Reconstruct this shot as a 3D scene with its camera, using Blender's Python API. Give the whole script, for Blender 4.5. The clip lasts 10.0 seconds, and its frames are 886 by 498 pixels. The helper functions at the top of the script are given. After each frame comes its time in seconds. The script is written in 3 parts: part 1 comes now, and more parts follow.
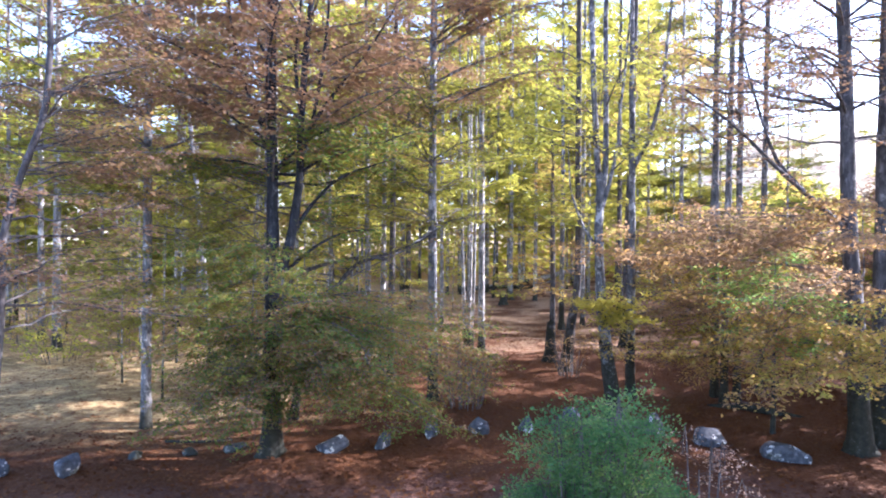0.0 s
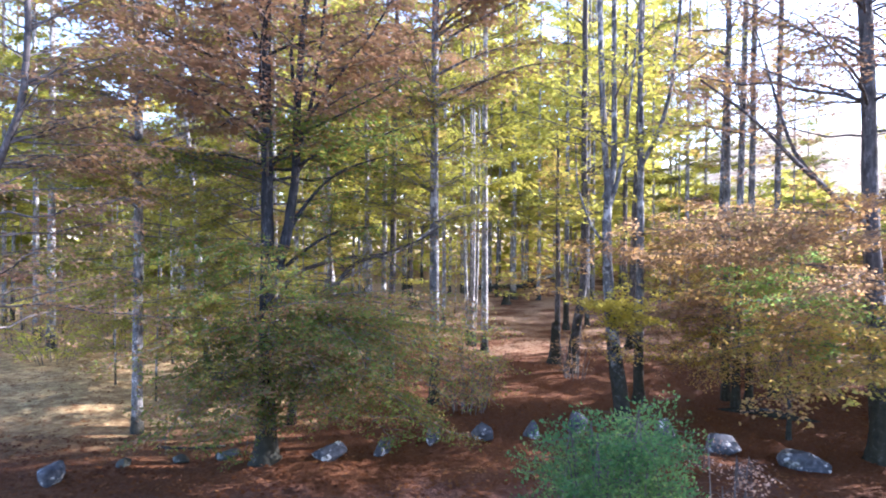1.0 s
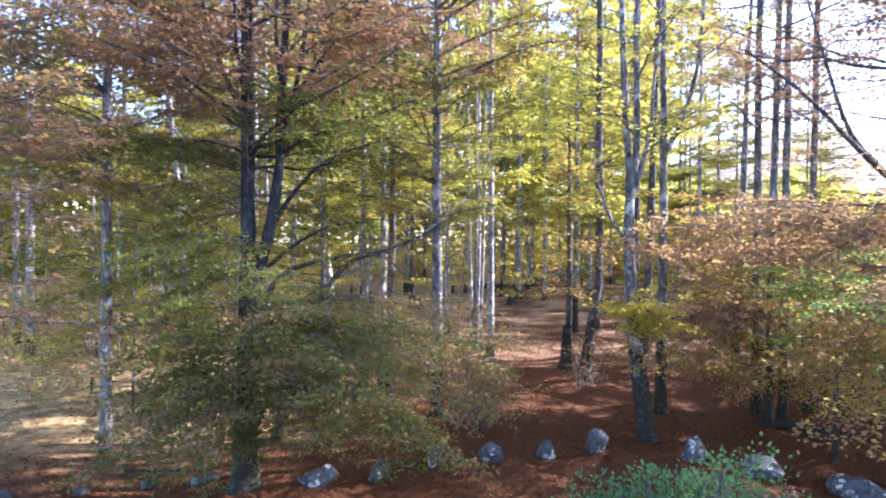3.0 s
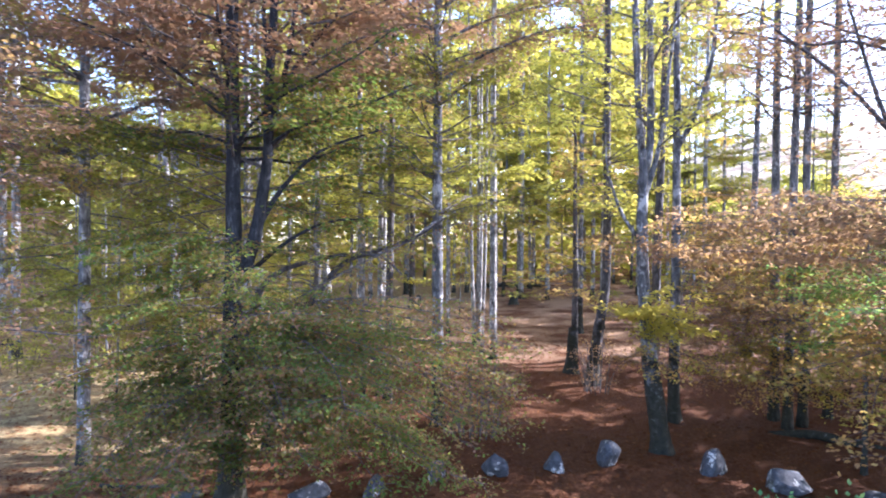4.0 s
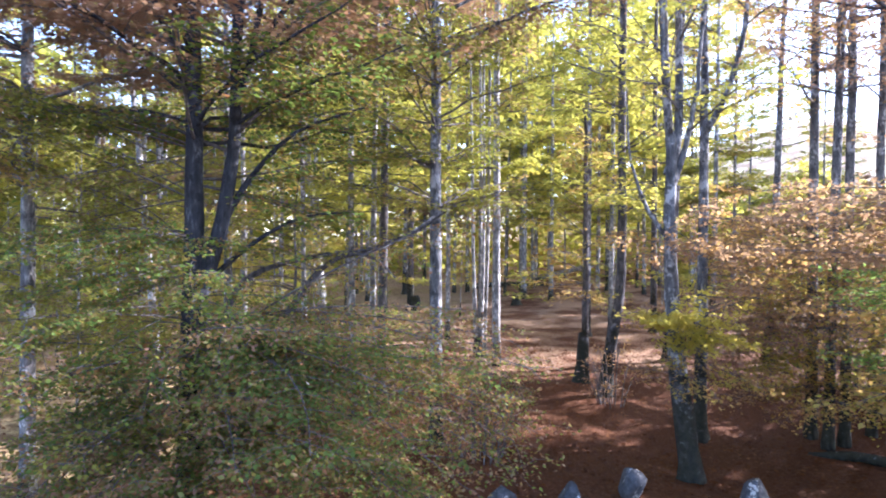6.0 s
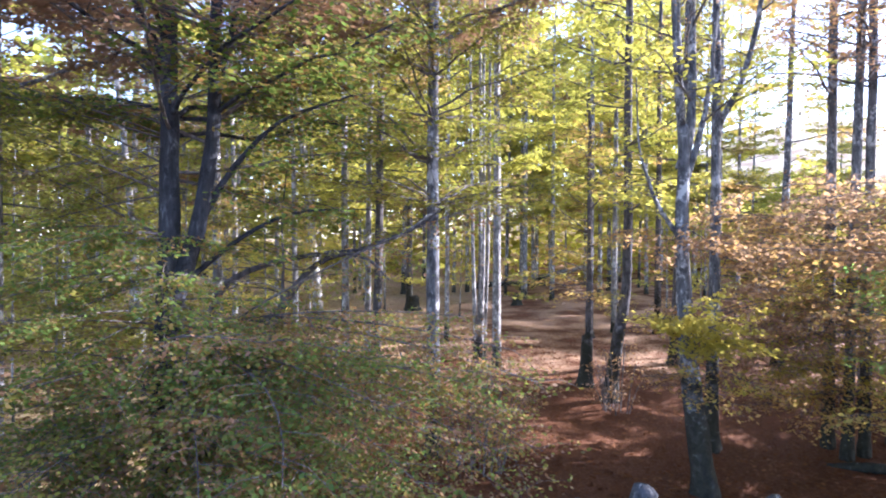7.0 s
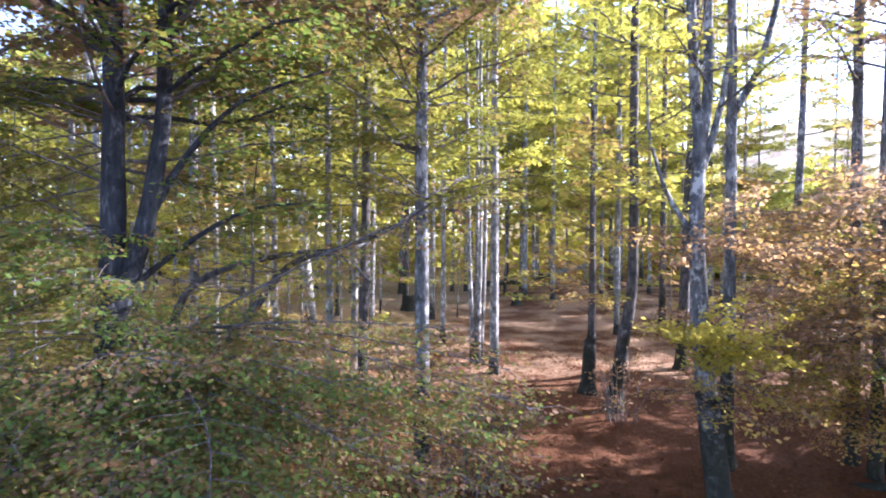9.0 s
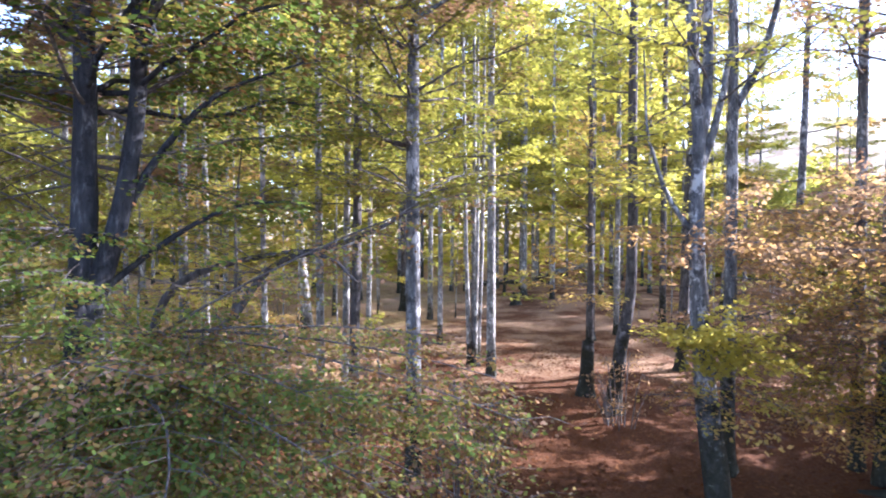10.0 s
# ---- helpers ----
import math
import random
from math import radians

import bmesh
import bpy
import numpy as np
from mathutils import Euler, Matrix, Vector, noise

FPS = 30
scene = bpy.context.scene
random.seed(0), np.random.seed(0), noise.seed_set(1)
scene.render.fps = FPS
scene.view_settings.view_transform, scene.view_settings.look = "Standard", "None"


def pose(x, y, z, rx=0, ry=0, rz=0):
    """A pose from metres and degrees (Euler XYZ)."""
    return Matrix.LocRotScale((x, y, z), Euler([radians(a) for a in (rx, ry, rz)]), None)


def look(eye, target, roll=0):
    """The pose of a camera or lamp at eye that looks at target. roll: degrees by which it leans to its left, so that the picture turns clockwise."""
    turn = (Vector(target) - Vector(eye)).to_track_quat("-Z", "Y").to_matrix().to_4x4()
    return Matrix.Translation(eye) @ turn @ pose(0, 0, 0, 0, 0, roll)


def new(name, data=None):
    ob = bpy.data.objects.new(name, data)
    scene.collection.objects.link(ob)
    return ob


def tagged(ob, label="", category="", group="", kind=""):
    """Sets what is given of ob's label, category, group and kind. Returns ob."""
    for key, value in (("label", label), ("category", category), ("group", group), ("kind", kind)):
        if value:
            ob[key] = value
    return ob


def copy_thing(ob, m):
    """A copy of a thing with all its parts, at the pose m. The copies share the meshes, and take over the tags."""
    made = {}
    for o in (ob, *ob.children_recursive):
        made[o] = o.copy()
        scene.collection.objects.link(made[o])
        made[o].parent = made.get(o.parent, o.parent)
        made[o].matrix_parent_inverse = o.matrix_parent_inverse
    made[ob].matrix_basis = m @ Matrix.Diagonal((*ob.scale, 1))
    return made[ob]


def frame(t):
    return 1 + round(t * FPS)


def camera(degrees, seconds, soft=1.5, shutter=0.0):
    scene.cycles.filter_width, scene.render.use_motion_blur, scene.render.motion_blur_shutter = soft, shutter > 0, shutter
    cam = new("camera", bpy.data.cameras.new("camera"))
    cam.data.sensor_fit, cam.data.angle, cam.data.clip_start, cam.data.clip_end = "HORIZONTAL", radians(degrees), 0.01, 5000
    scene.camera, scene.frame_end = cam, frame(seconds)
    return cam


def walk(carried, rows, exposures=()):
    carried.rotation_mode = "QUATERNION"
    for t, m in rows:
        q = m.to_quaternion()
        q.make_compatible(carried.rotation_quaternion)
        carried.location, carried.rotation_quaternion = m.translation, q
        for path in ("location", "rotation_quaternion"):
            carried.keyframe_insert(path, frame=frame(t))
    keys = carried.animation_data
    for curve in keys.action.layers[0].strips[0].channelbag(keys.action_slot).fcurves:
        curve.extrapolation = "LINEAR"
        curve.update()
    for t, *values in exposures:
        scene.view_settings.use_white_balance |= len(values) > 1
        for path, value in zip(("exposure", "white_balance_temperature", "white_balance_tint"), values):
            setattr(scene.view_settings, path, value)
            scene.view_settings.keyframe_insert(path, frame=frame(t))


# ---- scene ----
cam = camera(72.0, 10.0, soft=2.0)
ROWS = [  # seconds, x, y, z, pitch, roll, yaw
    (0.0, 0.0, 0.0, 4.0, -0.45, 0.38, 0.42),
    (0.5, 0.007, 0.233, 3.991, -0.5, 0.38, 0.55),
    (1.0, 0.007, 0.505, 3.983, -0.54, 0.38, 0.66),
    (1.5, 0.004, 0.811, 3.975, -0.58, 0.38, 0.75),
    (2.0, -0.004, 1.142, 3.968, -0.63, 0.38, 0.83),
    (2.5, -0.013, 1.493, 3.962, -0.67, 0.38, 0.89),
    (3.0, -0.022, 1.858, 3.956, -0.71, 0.38, 0.93),
    (3.5, -0.032, 2.23, 3.95, -0.76, 0.38, 0.96),
    (4.0, -0.04, 2.605, 3.945, -0.8, 0.38, 0.99),
    (4.5, -0.046, 2.978, 3.941, -0.84, 0.38, 1.0),
    (5.0, -0.048, 3.344, 3.937, -0.89, 0.38, 1.01),
    (5.5, -0.046, 3.699, 3.934, -0.93, 0.38, 1.02),
    (6.0, -0.039, 4.04, 3.932, -0.97, 0.38, 1.02),
    (6.5, -0.025, 4.362, 3.93, -1.02, 0.38, 1.02),
    (7.0, -0.005, 4.663, 3.929, -1.06, 0.38, 1.03),
    (7.5, 0.022, 4.941, 3.928, -1.1, 0.38, 1.04),
    (8.0, 0.058, 5.192, 3.928, -1.15, 0.38, 1.05),
    (8.5, 0.103, 5.416, 3.928, -1.19, 0.38, 1.07),
    (9.0, 0.157, 5.61, 3.929, -1.24, 0.38, 1.11),
    (9.5, 0.221, 5.774, 3.931, -1.28, 0.38, 1.15),
    (10.0, 0.295, 5.907, 3.933, -1.32, 0.38, 1.21),
]
walk(cam, [(t, pose(x, y, z, 90 + pitch, -roll, yaw)) for t, x, y, z, pitch, roll, yaw in ROWS], [(0, 2.56, 5500, 27), (10, 2.56, 5500, 27)])

# ---- light ----
SUN_AZ, SUN_EL = radians(73), radians(27)
SUN_WAY = Vector((math.sin(SUN_AZ) * math.cos(SUN_EL), math.cos(SUN_AZ) * math.cos(SUN_EL), math.sin(SUN_EL)))
world = bpy.data.worlds.new("world")
scene.world = world
world.use_nodes = True
wt = world.node_tree
sky = wt.nodes.new("ShaderNodeTexSky")
sky.sky_type, sky.sun_disc = "NISHITA", False
sky.dust_density, sky.air_density = 0.8, 1.0
sky.sun_elevation, sky.sun_rotation = SUN_EL, SUN_AZ
wt.links.new(sky.outputs[0], wt.nodes["Background"].inputs[0])
wt.nodes["Background"].inputs[1].default_value = 0.15
sun = new("sun", bpy.data.lights.new("sun", "SUN"))
sun.data.energy, sun.data.angle, sun.data.color = 4.6, radians(0.5), (1.0, 0.95, 0.86)
sun.matrix_world = look(SUN_WAY * 60, (0, 0, 0))


# ---- materials ----
def material(name, rough=0.8):
    m = bpy.data.materials.new(name)
    m.use_nodes = True
    nt = m.node_tree
    b = nt.nodes["Principled BSDF"]
    b.inputs["Roughness"].default_value = rough
    return m, nt, b


def node(nt, kind, **values):
    n = nt.nodes.new(kind)
    for key, value in values.items():
        n.inputs[key.replace("_", " ")].default_value = value
    return n


def noise_tex(nt, scale, detail=4.0, rough=0.6, vec=None):
    n = node(nt, "ShaderNodeTexNoise", Scale=scale, Detail=detail, Roughness=rough)
    if vec is not None:
        nt.links.new(vec, n.inputs["Vector"])
    return n.outputs["Fac"]


def ramp(nt, fac, stops):
    r = nt.nodes.new("ShaderNodeValToRGB")
    el = r.color_ramp.elements
    while len(el) < len(stops):
        el.new(0.5)
    for e, (p, c) in zip(el, stops):
        e.position, e.color = p, (*c, 1) if len(c) == 3 else c
    nt.links.new(fac, r.inputs[0])
    return r.outputs[0]


def mix(nt, fac, a, b, kind="MIX"):
    n = nt.nodes.new("ShaderNodeMix")
    n.data_type, n.blend_type = "RGBA", kind
    for sock, v in ((n.inputs["Factor"], fac), (n.inputs["A"], a), (n.inputs["B"], b)):
        if isinstance(v, bpy.types.NodeSocket):
            nt.links.new(v, sock)
        else:
            sock.default_value = (*v, 1) if isinstance(v, tuple) else v
    return n.outputs["Result"]


def maths(nt, op, a, b=0.0):
    n = nt.nodes.new("ShaderNodeMath")
    n.operation = op
    for sock, v in zip(n.inputs, (a, b)):
        if isinstance(v, bpy.types.NodeSocket):
            nt.links.new(v, sock)
        else:
            sock.default_value = v
    return n.outputs[0]


def bump(nt, b, height, strength, distance):
    n = node(nt, "ShaderNodeBump", Strength=strength, Distance=distance)
    nt.links.new(height, n.inputs["Height"])
    nt.links.new(n.outputs[0], b.inputs["Normal"])


def obj_coord(nt):
    return nt.nodes.new("ShaderNodeTexCoord").outputs["Object"]


def leaf_material(name, colours, glow=0.5, scale=0.5, single=0.4):
    """Leaves that let the sun through; colours run in drifts through a crown and from leaf to leaf."""
    m, nt, b = material(name, 0.7)
    b.inputs["Specular IOR Level"].default_value = 0.12
    geo = nt.nodes.new("ShaderNodeNewGeometry")
    drift = noise_tex(nt, scale, 2.0, 0.5, geo.outputs["Position"])
    f = maths(nt, "ADD", maths(nt, "MULTIPLY", drift, 1.5), maths(nt, "MULTIPLY", geo.outputs["Random Per Island"], single))
    f = maths(nt, "SUBTRACT", f, 0.25 + single / 2)
    n = len(colours)
    col = ramp(nt, f, [(i / max(1, n - 1) * 0.9 + 0.05, c) for i, c in enumerate(colours)])
    nt.links.new(col, b.inputs["Base Color"])
    tr = nt.nodes.new("ShaderNodeBsdfTranslucent")
    nt.links.new(mix(nt, 1.0, col, (1.1, 1.06, 0.86), "MULTIPLY"), tr.inputs[0])
    sh = nt.nodes.new("ShaderNodeMixShader")
    sh.inputs[0].default_value = min(0.7, glow + 0.15)
    nt.links.new(b.outputs[0], sh.inputs[1])
    nt.links.new(tr.outputs[0], sh.inputs[2])
    nt.links.new(sh.outputs[0], nt.nodes["Material Output"].inputs[0])
    return m


GREEN, DEEP = (0.15, 0.21, 0.045), (0.095, 0.16, 0.038)
OLIVE, LIME, YELLOW = (0.195, 0.185, 0.04), (0.33, 0.34, 0.07), (0.48, 0.43, 0.09)
GOLD, AMBER, RUST = (0.44, 0.33, 0.10), (0.40, 0.25, 0.10), (0.31, 0.18, 0.115)
PINK, DRY = (0.32, 0.215, 0.14), (0.27, 0.18, 0.115)
leaf_green = leaf_material("leaf_green", (DEEP, OLIVE, (0.21, 0.13, 0.06), DEEP, GREEN, DEEP, OLIVE, (0.25, 0.13, 0.06)), 0.42, 2.4, 0.7)
leaf_bush = leaf_material("leaf_bush", ((0.045, 0.12, 0.05), (0.08, 0.18, 0.07), (0.13, 0.24, 0.08), (0.27, 0.35, 0.11)), 0.4, 2.2)
leaf_fresh = leaf_material("leaf_fresh", ((0.13, 0.25, 0.09), (0.19, 0.34, 0.10), (0.27, 0.38, 0.10), (0.48, 0.48, 0.12)), 0.5, 1.0)
leaf_olive = leaf_material("leaf_olive", (GREEN, OLIVE, LIME, OLIVE, DRY, GOLD), 0.5, 0.8, 0.55)
leaf_lime = leaf_material("leaf_lime", (OLIVE, LIME, LIME, YELLOW, YELLOW), 0.55)
leaf_yellow = leaf_material("leaf_yellow", (LIME, YELLOW, YELLOW, GOLD), 0.55)
leaf_gold = leaf_material("leaf_gold", (OLIVE, LIME, GOLD, AMBER, PINK), 0.5)
leaf_rust = leaf_material("leaf_rust", (OLIVE, DRY, RUST, DRY, PINK), 0.3)
leaf_pink = leaf_material("leaf_pink", (OLIVE, PINK, PINK, AMBER, GOLD), 0.55)
leaf_dry = leaf_material("leaf_dry", ((0.19, 0.115, 0.065), (0.27, 0.145, 0.06), OLIVE, GREEN, DRY, RUST), 0.42, 2.4, 0.8)


leaf_seed = leaf_material("leaf_seed", (PINK, (0.42, 0.27, 0.2), (0.55, 0.43, 0.36)), 0.4, 2.0)


def bark_material(name, dark, mid, pale, blotch=0.56, moss=3.0):
    m, nt, b = material(name, 0.85)
    b.inputs["Specular IOR Level"].default_value = 0.2
    co = obj_coord(nt)
    stretch = node(nt, "ShaderNodeMapping", Scale=(1.0, 1.0, 0.25))
    nt.links.new(co, stretch.inputs[0])
    grain = noise_tex(nt, 14.0, 6.0, 0.65, stretch.outputs[0])
    col = ramp(nt, grain, [(0.3, dark), (0.55, mid), (0.8, pale)])
    bands = node(nt, "ShaderNodeMapping", Scale=(1.0, 1.0, 0.7))
    nt.links.new(co, bands.inputs[0])
    lichen = ramp(nt, noise_tex(nt, 4.5, 6.0, 0.7, bands.outputs[0]), [(blotch, (0, 0, 0)), (blotch + 0.06, (1, 1, 1))])
    col = mix(nt, maths(nt, "MULTIPLY", lichen, 0.8), col, pale)
    scars = ramp(nt, noise_tex(nt, 6.5, 5.0, 0.75, bands.outputs[0]), [(0.41, (1, 1, 1)), (0.47, (0, 0, 0))])
    col = mix(nt, maths(nt, "MULTIPLY", scars, 0.8), col, dark)
    z = nt.nodes.new("ShaderNodeSeparateXYZ")
    nt.links.new(co, z.inputs[0])
    mossy = maths(nt, "ADD", maths(nt, "DIVIDE", z.outputs[2], -moss), maths(nt, "MULTIPLY", noise_tex(nt, 3.5, 5.0, 0.7, co), 1.6))
    mossy = ramp(nt, mossy, [(0.15, (0, 0, 0)), (0.4, (1, 1, 1))])
    mcol = ramp(nt, noise_tex(nt, 9.0, 6.0, 0.75, co), [(0.35, (0.012, 0.011, 0.009)), (0.56, (0.028, 0.028, 0.017)), (0.62, (0.035, 0.035, 0.026)), (0.67, (0.13, 0.127, 0.115))])
    col = mix(nt, maths(nt, "MULTIPLY", mossy, 0.95), col, mcol)
    nt.links.new(col, b.inputs["Base Color"])
    bump(nt, b, grain, 0.9, 0.03)
    return m


bark_grey = bark_material("bark_grey", (0.04, 0.039, 0.04), (0.135, 0.134, 0.136), (0.46, 0.45, 0.44), 0.53)
bark_pale = bark_material("bark_pale", (0.07, 0.066, 0.06), (0.22, 0.212, 0.2), (0.56, 0.54, 0.5), 0.53, 1.2)
bark_dark = bark_material("bark_dark", (0.035, 0.032, 0.031), (0.095, 0.085, 0.083), (0.28, 0.26, 0.25), 0.62, 2.8)
bark_big = bark_material("bark_big", (0.015, 0.015, 0.018), (0.038, 0.04, 0.046), (0.15, 0.15, 0.16), 0.62, 3.8)
bark_birch = bark_material("bark_birch", (0.05, 0.048, 0.046), (0.19, 0.185, 0.18), (0.66, 0.64, 0.61), 0.55, 0.9)
bark_twig = bark_material("bark_twig", (0.06, 0.052, 0.048), (0.13, 0.113, 0.104), (0.25, 0.225, 0.21), 0.75, 0.01)


def stone_material(name, moss_from):
    m, nt, b = material(name, 0.85)
    b.inputs["Specular IOR Level"].default_value = 0.25
    co = obj_coord(nt)
    col = ramp(nt, noise_tex(nt, 9.0, 6.0, 0.7, co), [(0.3, (0.025, 0.027, 0.032)), (0.55, (0.075, 0.08, 0.092)), (0.75, (0.2, 0.2, 0.21))])
    lich = ramp(nt, noise_tex(nt, 5.0, 5.0, 0.7, co), [(0.56, (0, 0, 0)), (0.61, (1, 1, 1))])
    col = mix(nt, maths(nt, "MULTIPLY", lich, 0.8), col, (0.62, 0.61, 0.58))
    moss = ramp(nt, noise_tex(nt, 3.0, 5.0, 0.7, co), [(moss_from, (0, 0, 0)), (moss_from + 0.1, (1, 1, 1))])
    col = mix(nt, maths(nt, "MULTIPLY", moss, 0.8), col, (0.04, 0.042, 0.026))
    nt.links.new(col, b.inputs["Base Color"])
    bump(nt, b, noise_tex(nt, 20.0, 8.0, 0.7, co), 0.7, 0.03)
    return m


stone, mossy_stone = stone_material("stone", 0.56), stone_material("mossy_stone", 0.34)


def ground_material():
    m, nt, b = material("leaf_strewn_ground", 0.95)
    b.inputs["Specular IOR Level"].default_value = 0.15
    pos = nt.nodes.new("ShaderNodeNewGeometry").outputs["Position"]
    xyz = nt.nodes.new("ShaderNodeSeparateXYZ")
    nt.links.new(pos, xyz.inputs[0])
    x, y, z = xyz.outputs
    fine = noise_tex(nt, 16.0, 8.0, 0.75, pos)
    wide = noise_tex(nt, 0.8, 5.0, 0.6, pos)
    litter = ramp(nt, fine, [(0.25, (0.04, 0.015, 0.006)), (0.48, (0.088, 0.034, 0.013)), (0.62, (0.15, 0.064, 0.028)), (0.8, (0.34, 0.21, 0.11))])
    litter = mix(nt, ramp(nt, wide, [(0.35, (0, 0, 0)), (0.7, (0.6, 0.6, 0.6))]), litter, (0.098, 0.037, 0.014))
    grass = ramp(nt, fine, [(0.25, (0.20, 0.13, 0.06)), (0.5, (0.42, 0.31, 0.14)), (0.75, (0.62, 0.50, 0.26))])
    track = ramp(nt, fine, [(0.3, (0.09, 0.05, 0.046)), (0.55, (0.15, 0.09, 0.083)), (0.8, (0.23, 0.155, 0.14))])
    # dry grass in the glade on one side, spread and paled to paint in sunlit streaks; also far out on the open hill
    glade = maths(nt, "ADD", maths(nt, "MULTIPLY", maths(nt, "ADD", x, 2.2), -0.26), maths(nt, "MULTIPLY", maths(nt, "SUBTRACT", y, 13.0), 0.05))
    glade = maths(nt, "ADD", glade, maths(nt, "MULTIPLY", maths(nt, "SUBTRACT", wide, 0.5), 3.0))
    glade = maths(nt, "MULTIPLY", ramp(nt, glade, [(0.2, (0, 0, 0)), (1.0, (0.82, 0.82, 0.82))]), ramp(nt, maths(nt, "DIVIDE", y, 40.0), [(0.28, (0, 0, 0)), (0.36, (1, 1, 1))]))
    tufts = ramp(nt, noise_tex(nt, 2.6, 6.0, 0.7, pos), [(0.42, (0, 0, 0)), (0.58, (1, 1, 1))])
    col = mix(nt, maths(nt, "MULTIPLY", glade, maths(nt, "ADD", maths(nt, "MULTIPLY", tufts, 0.65), 0.35)), litter, grass)
    col = mix(nt, ramp(nt, maths(nt, "DIVIDE", z, 10.0), [(0.15, (0, 0, 0)), (0.5, (1, 1, 1))]), col, mix(nt, wide, (0.60, 0.50, 0.30), (0.72, 0.60, 0.40)))
    # pale patches far back: sunlight on the litter, put into its colour
    sun_patches = maths(nt, "MULTIPLY", ramp(nt, noise_tex(nt, 0.35, 5.0, 0.65, pos), [(0.42, (0, 0, 0)), (0.56, (0.8, 0.8, 0.8))]), ramp(nt, maths(nt, "DIVIDE", y, 40.0), [(0.51, (0, 0, 0)), (0.6, (1, 1, 1))]))
    col = mix(nt, sun_patches, col, ramp(nt, fine, [(0.3, (0.18, 0.095, 0.05)), (0.7, (0.46, 0.31, 0.19))]))
    # the bare track that the boulders line
    edge = maths(nt, "ADD", maths(nt, "SUBTRACT", y, maths(nt, "MULTIPLY", maths(nt, "ABSOLUTE", maths(nt, "SUBTRACT", x, 2.0)), -0.18)), maths(nt, "MULTIPLY", maths(nt, "SUBTRACT", wide, 0.5), 3.5))
    bare = ramp(nt, maths(nt, "DIVIDE", edge, 20.0), [(0.46, (1, 1, 1)), (0.56, (0, 0, 0))])
    col = mix(nt, maths(nt, "MULTIPLY", bare, 0.75), col, track)
    nt.links.new(col, b.inputs["Base Color"])
    bump(nt, b, fine, 0.8, 0.05)
    return m


ground_mat = ground_material()


# ---- meshes ----
def mesh_from(name, verts, faces, mat, smooth=False):
    """verts (n, 3) and faces (m, k) of one k, as arrays."""
    me = bpy.data.meshes.new(name)
    verts, faces = np.asarray(verts, np.float32), np.asarray(faces, np.int32)
    k = faces.shape[1]
    me.vertices.add(len(verts))
    me.vertices.foreach_set("co", verts.ravel())
    me.loops.add(faces.size)
    me.loops.foreach_set("vertex_index", faces.ravel())
    me.polygons.add(len(faces))
    me.polygons.foreach_set("loop_start", np.arange(0, faces.size, k, dtype=np.int32))
    if smooth:
        me.polygons.foreach_set("use_smooth", np.ones(len(faces), bool))
    me.update(calc_edges=True)
    me.materials.append(mat)
    return me


def tube(path, radii, sides=8, rough=0.0, rng=None):
    """Quads round a path; the ends are left to taper or to sink into what they grow from."""
    path, radii = np.asarray(path, float), np.asarray(radii, float)
    n = len(path)
    along = np.gradient(path, axis=0)
    along /= np.linalg.norm(along, axis=1)[:, None] + 1e-9
    if np.abs(along[0, 2]) > 0.6:
        ref = np.tile(np.array([[1.0, 0, 0]]), (n, 1))
    else:
        ref = np.tile(np.array([[0, 0, 1.0]]), (n, 1))
    u = np.cross(along, ref)
    u /= np.linalg.norm(u, axis=1)[:, None] + 1e-9
    w = np.cross(along, u)
    a = np.arange(sides) * 2 * np.pi / sides
    r = radii[:, None] * np.ones((1, sides))
    if rough and rng is not None:
        lobes = 1 + rough * (np.sin(a * 3 + rng.uniform(0, 6)) * 0.5 + np.sin(a * 5 + rng.uniform(0, 6)) * 0.4)
        r = r * lobes * (1 + rough * 0.5 * rng.standard_normal((n, sides)))
    v = path[:, None] + r[..., None] * (np.cos(a)[None, :, None] * u[:, None] + np.sin(a)[None, :, None] * w[:, None])
    i = np.arange(n - 1)[:, None] * sides + np.arange(sides)
    j = np.arange(n - 1)[:, None] * sides + (np.arange(sides) + 1) % sides
    return v.reshape(-1, 3), np.stack([i, j, j + sides, i + sides], -1).reshape(-1, 4)


def joined(pieces):
    verts, faces, at = [], [], 0
    for v, f in pieces:
        verts.append(v)
        faces.append(f + at)
        at += len(v)
    return np.concatenate(verts), np.concatenate(faces)


def smooth_path(points, n):
    """A curve through a few points (Catmull-Rom)."""
    p = np.asarray(points, float)
    if len(p) == 2:
        return p[0] + (p[1] - p[0]) * np.linspace(0, 1, n)[:, None]
    q = np.vstack([2 * p[0] - p[1], p, 2 * p[-1] - p[-2]])
    out = []
    for s in np.linspace(0, len(p) - 1, n):
        i = min(int(s), len(p) - 2)
        t = s - i
        a, b, c, d = q[i : i + 4]
        out.append(0.5 * (2 * b + (c - a) * t + (2 * a - 5 * b + 4 * c - d) * t**2 + (3 * b - a - 3 * c + d) * t**3))
    return np.array(out)


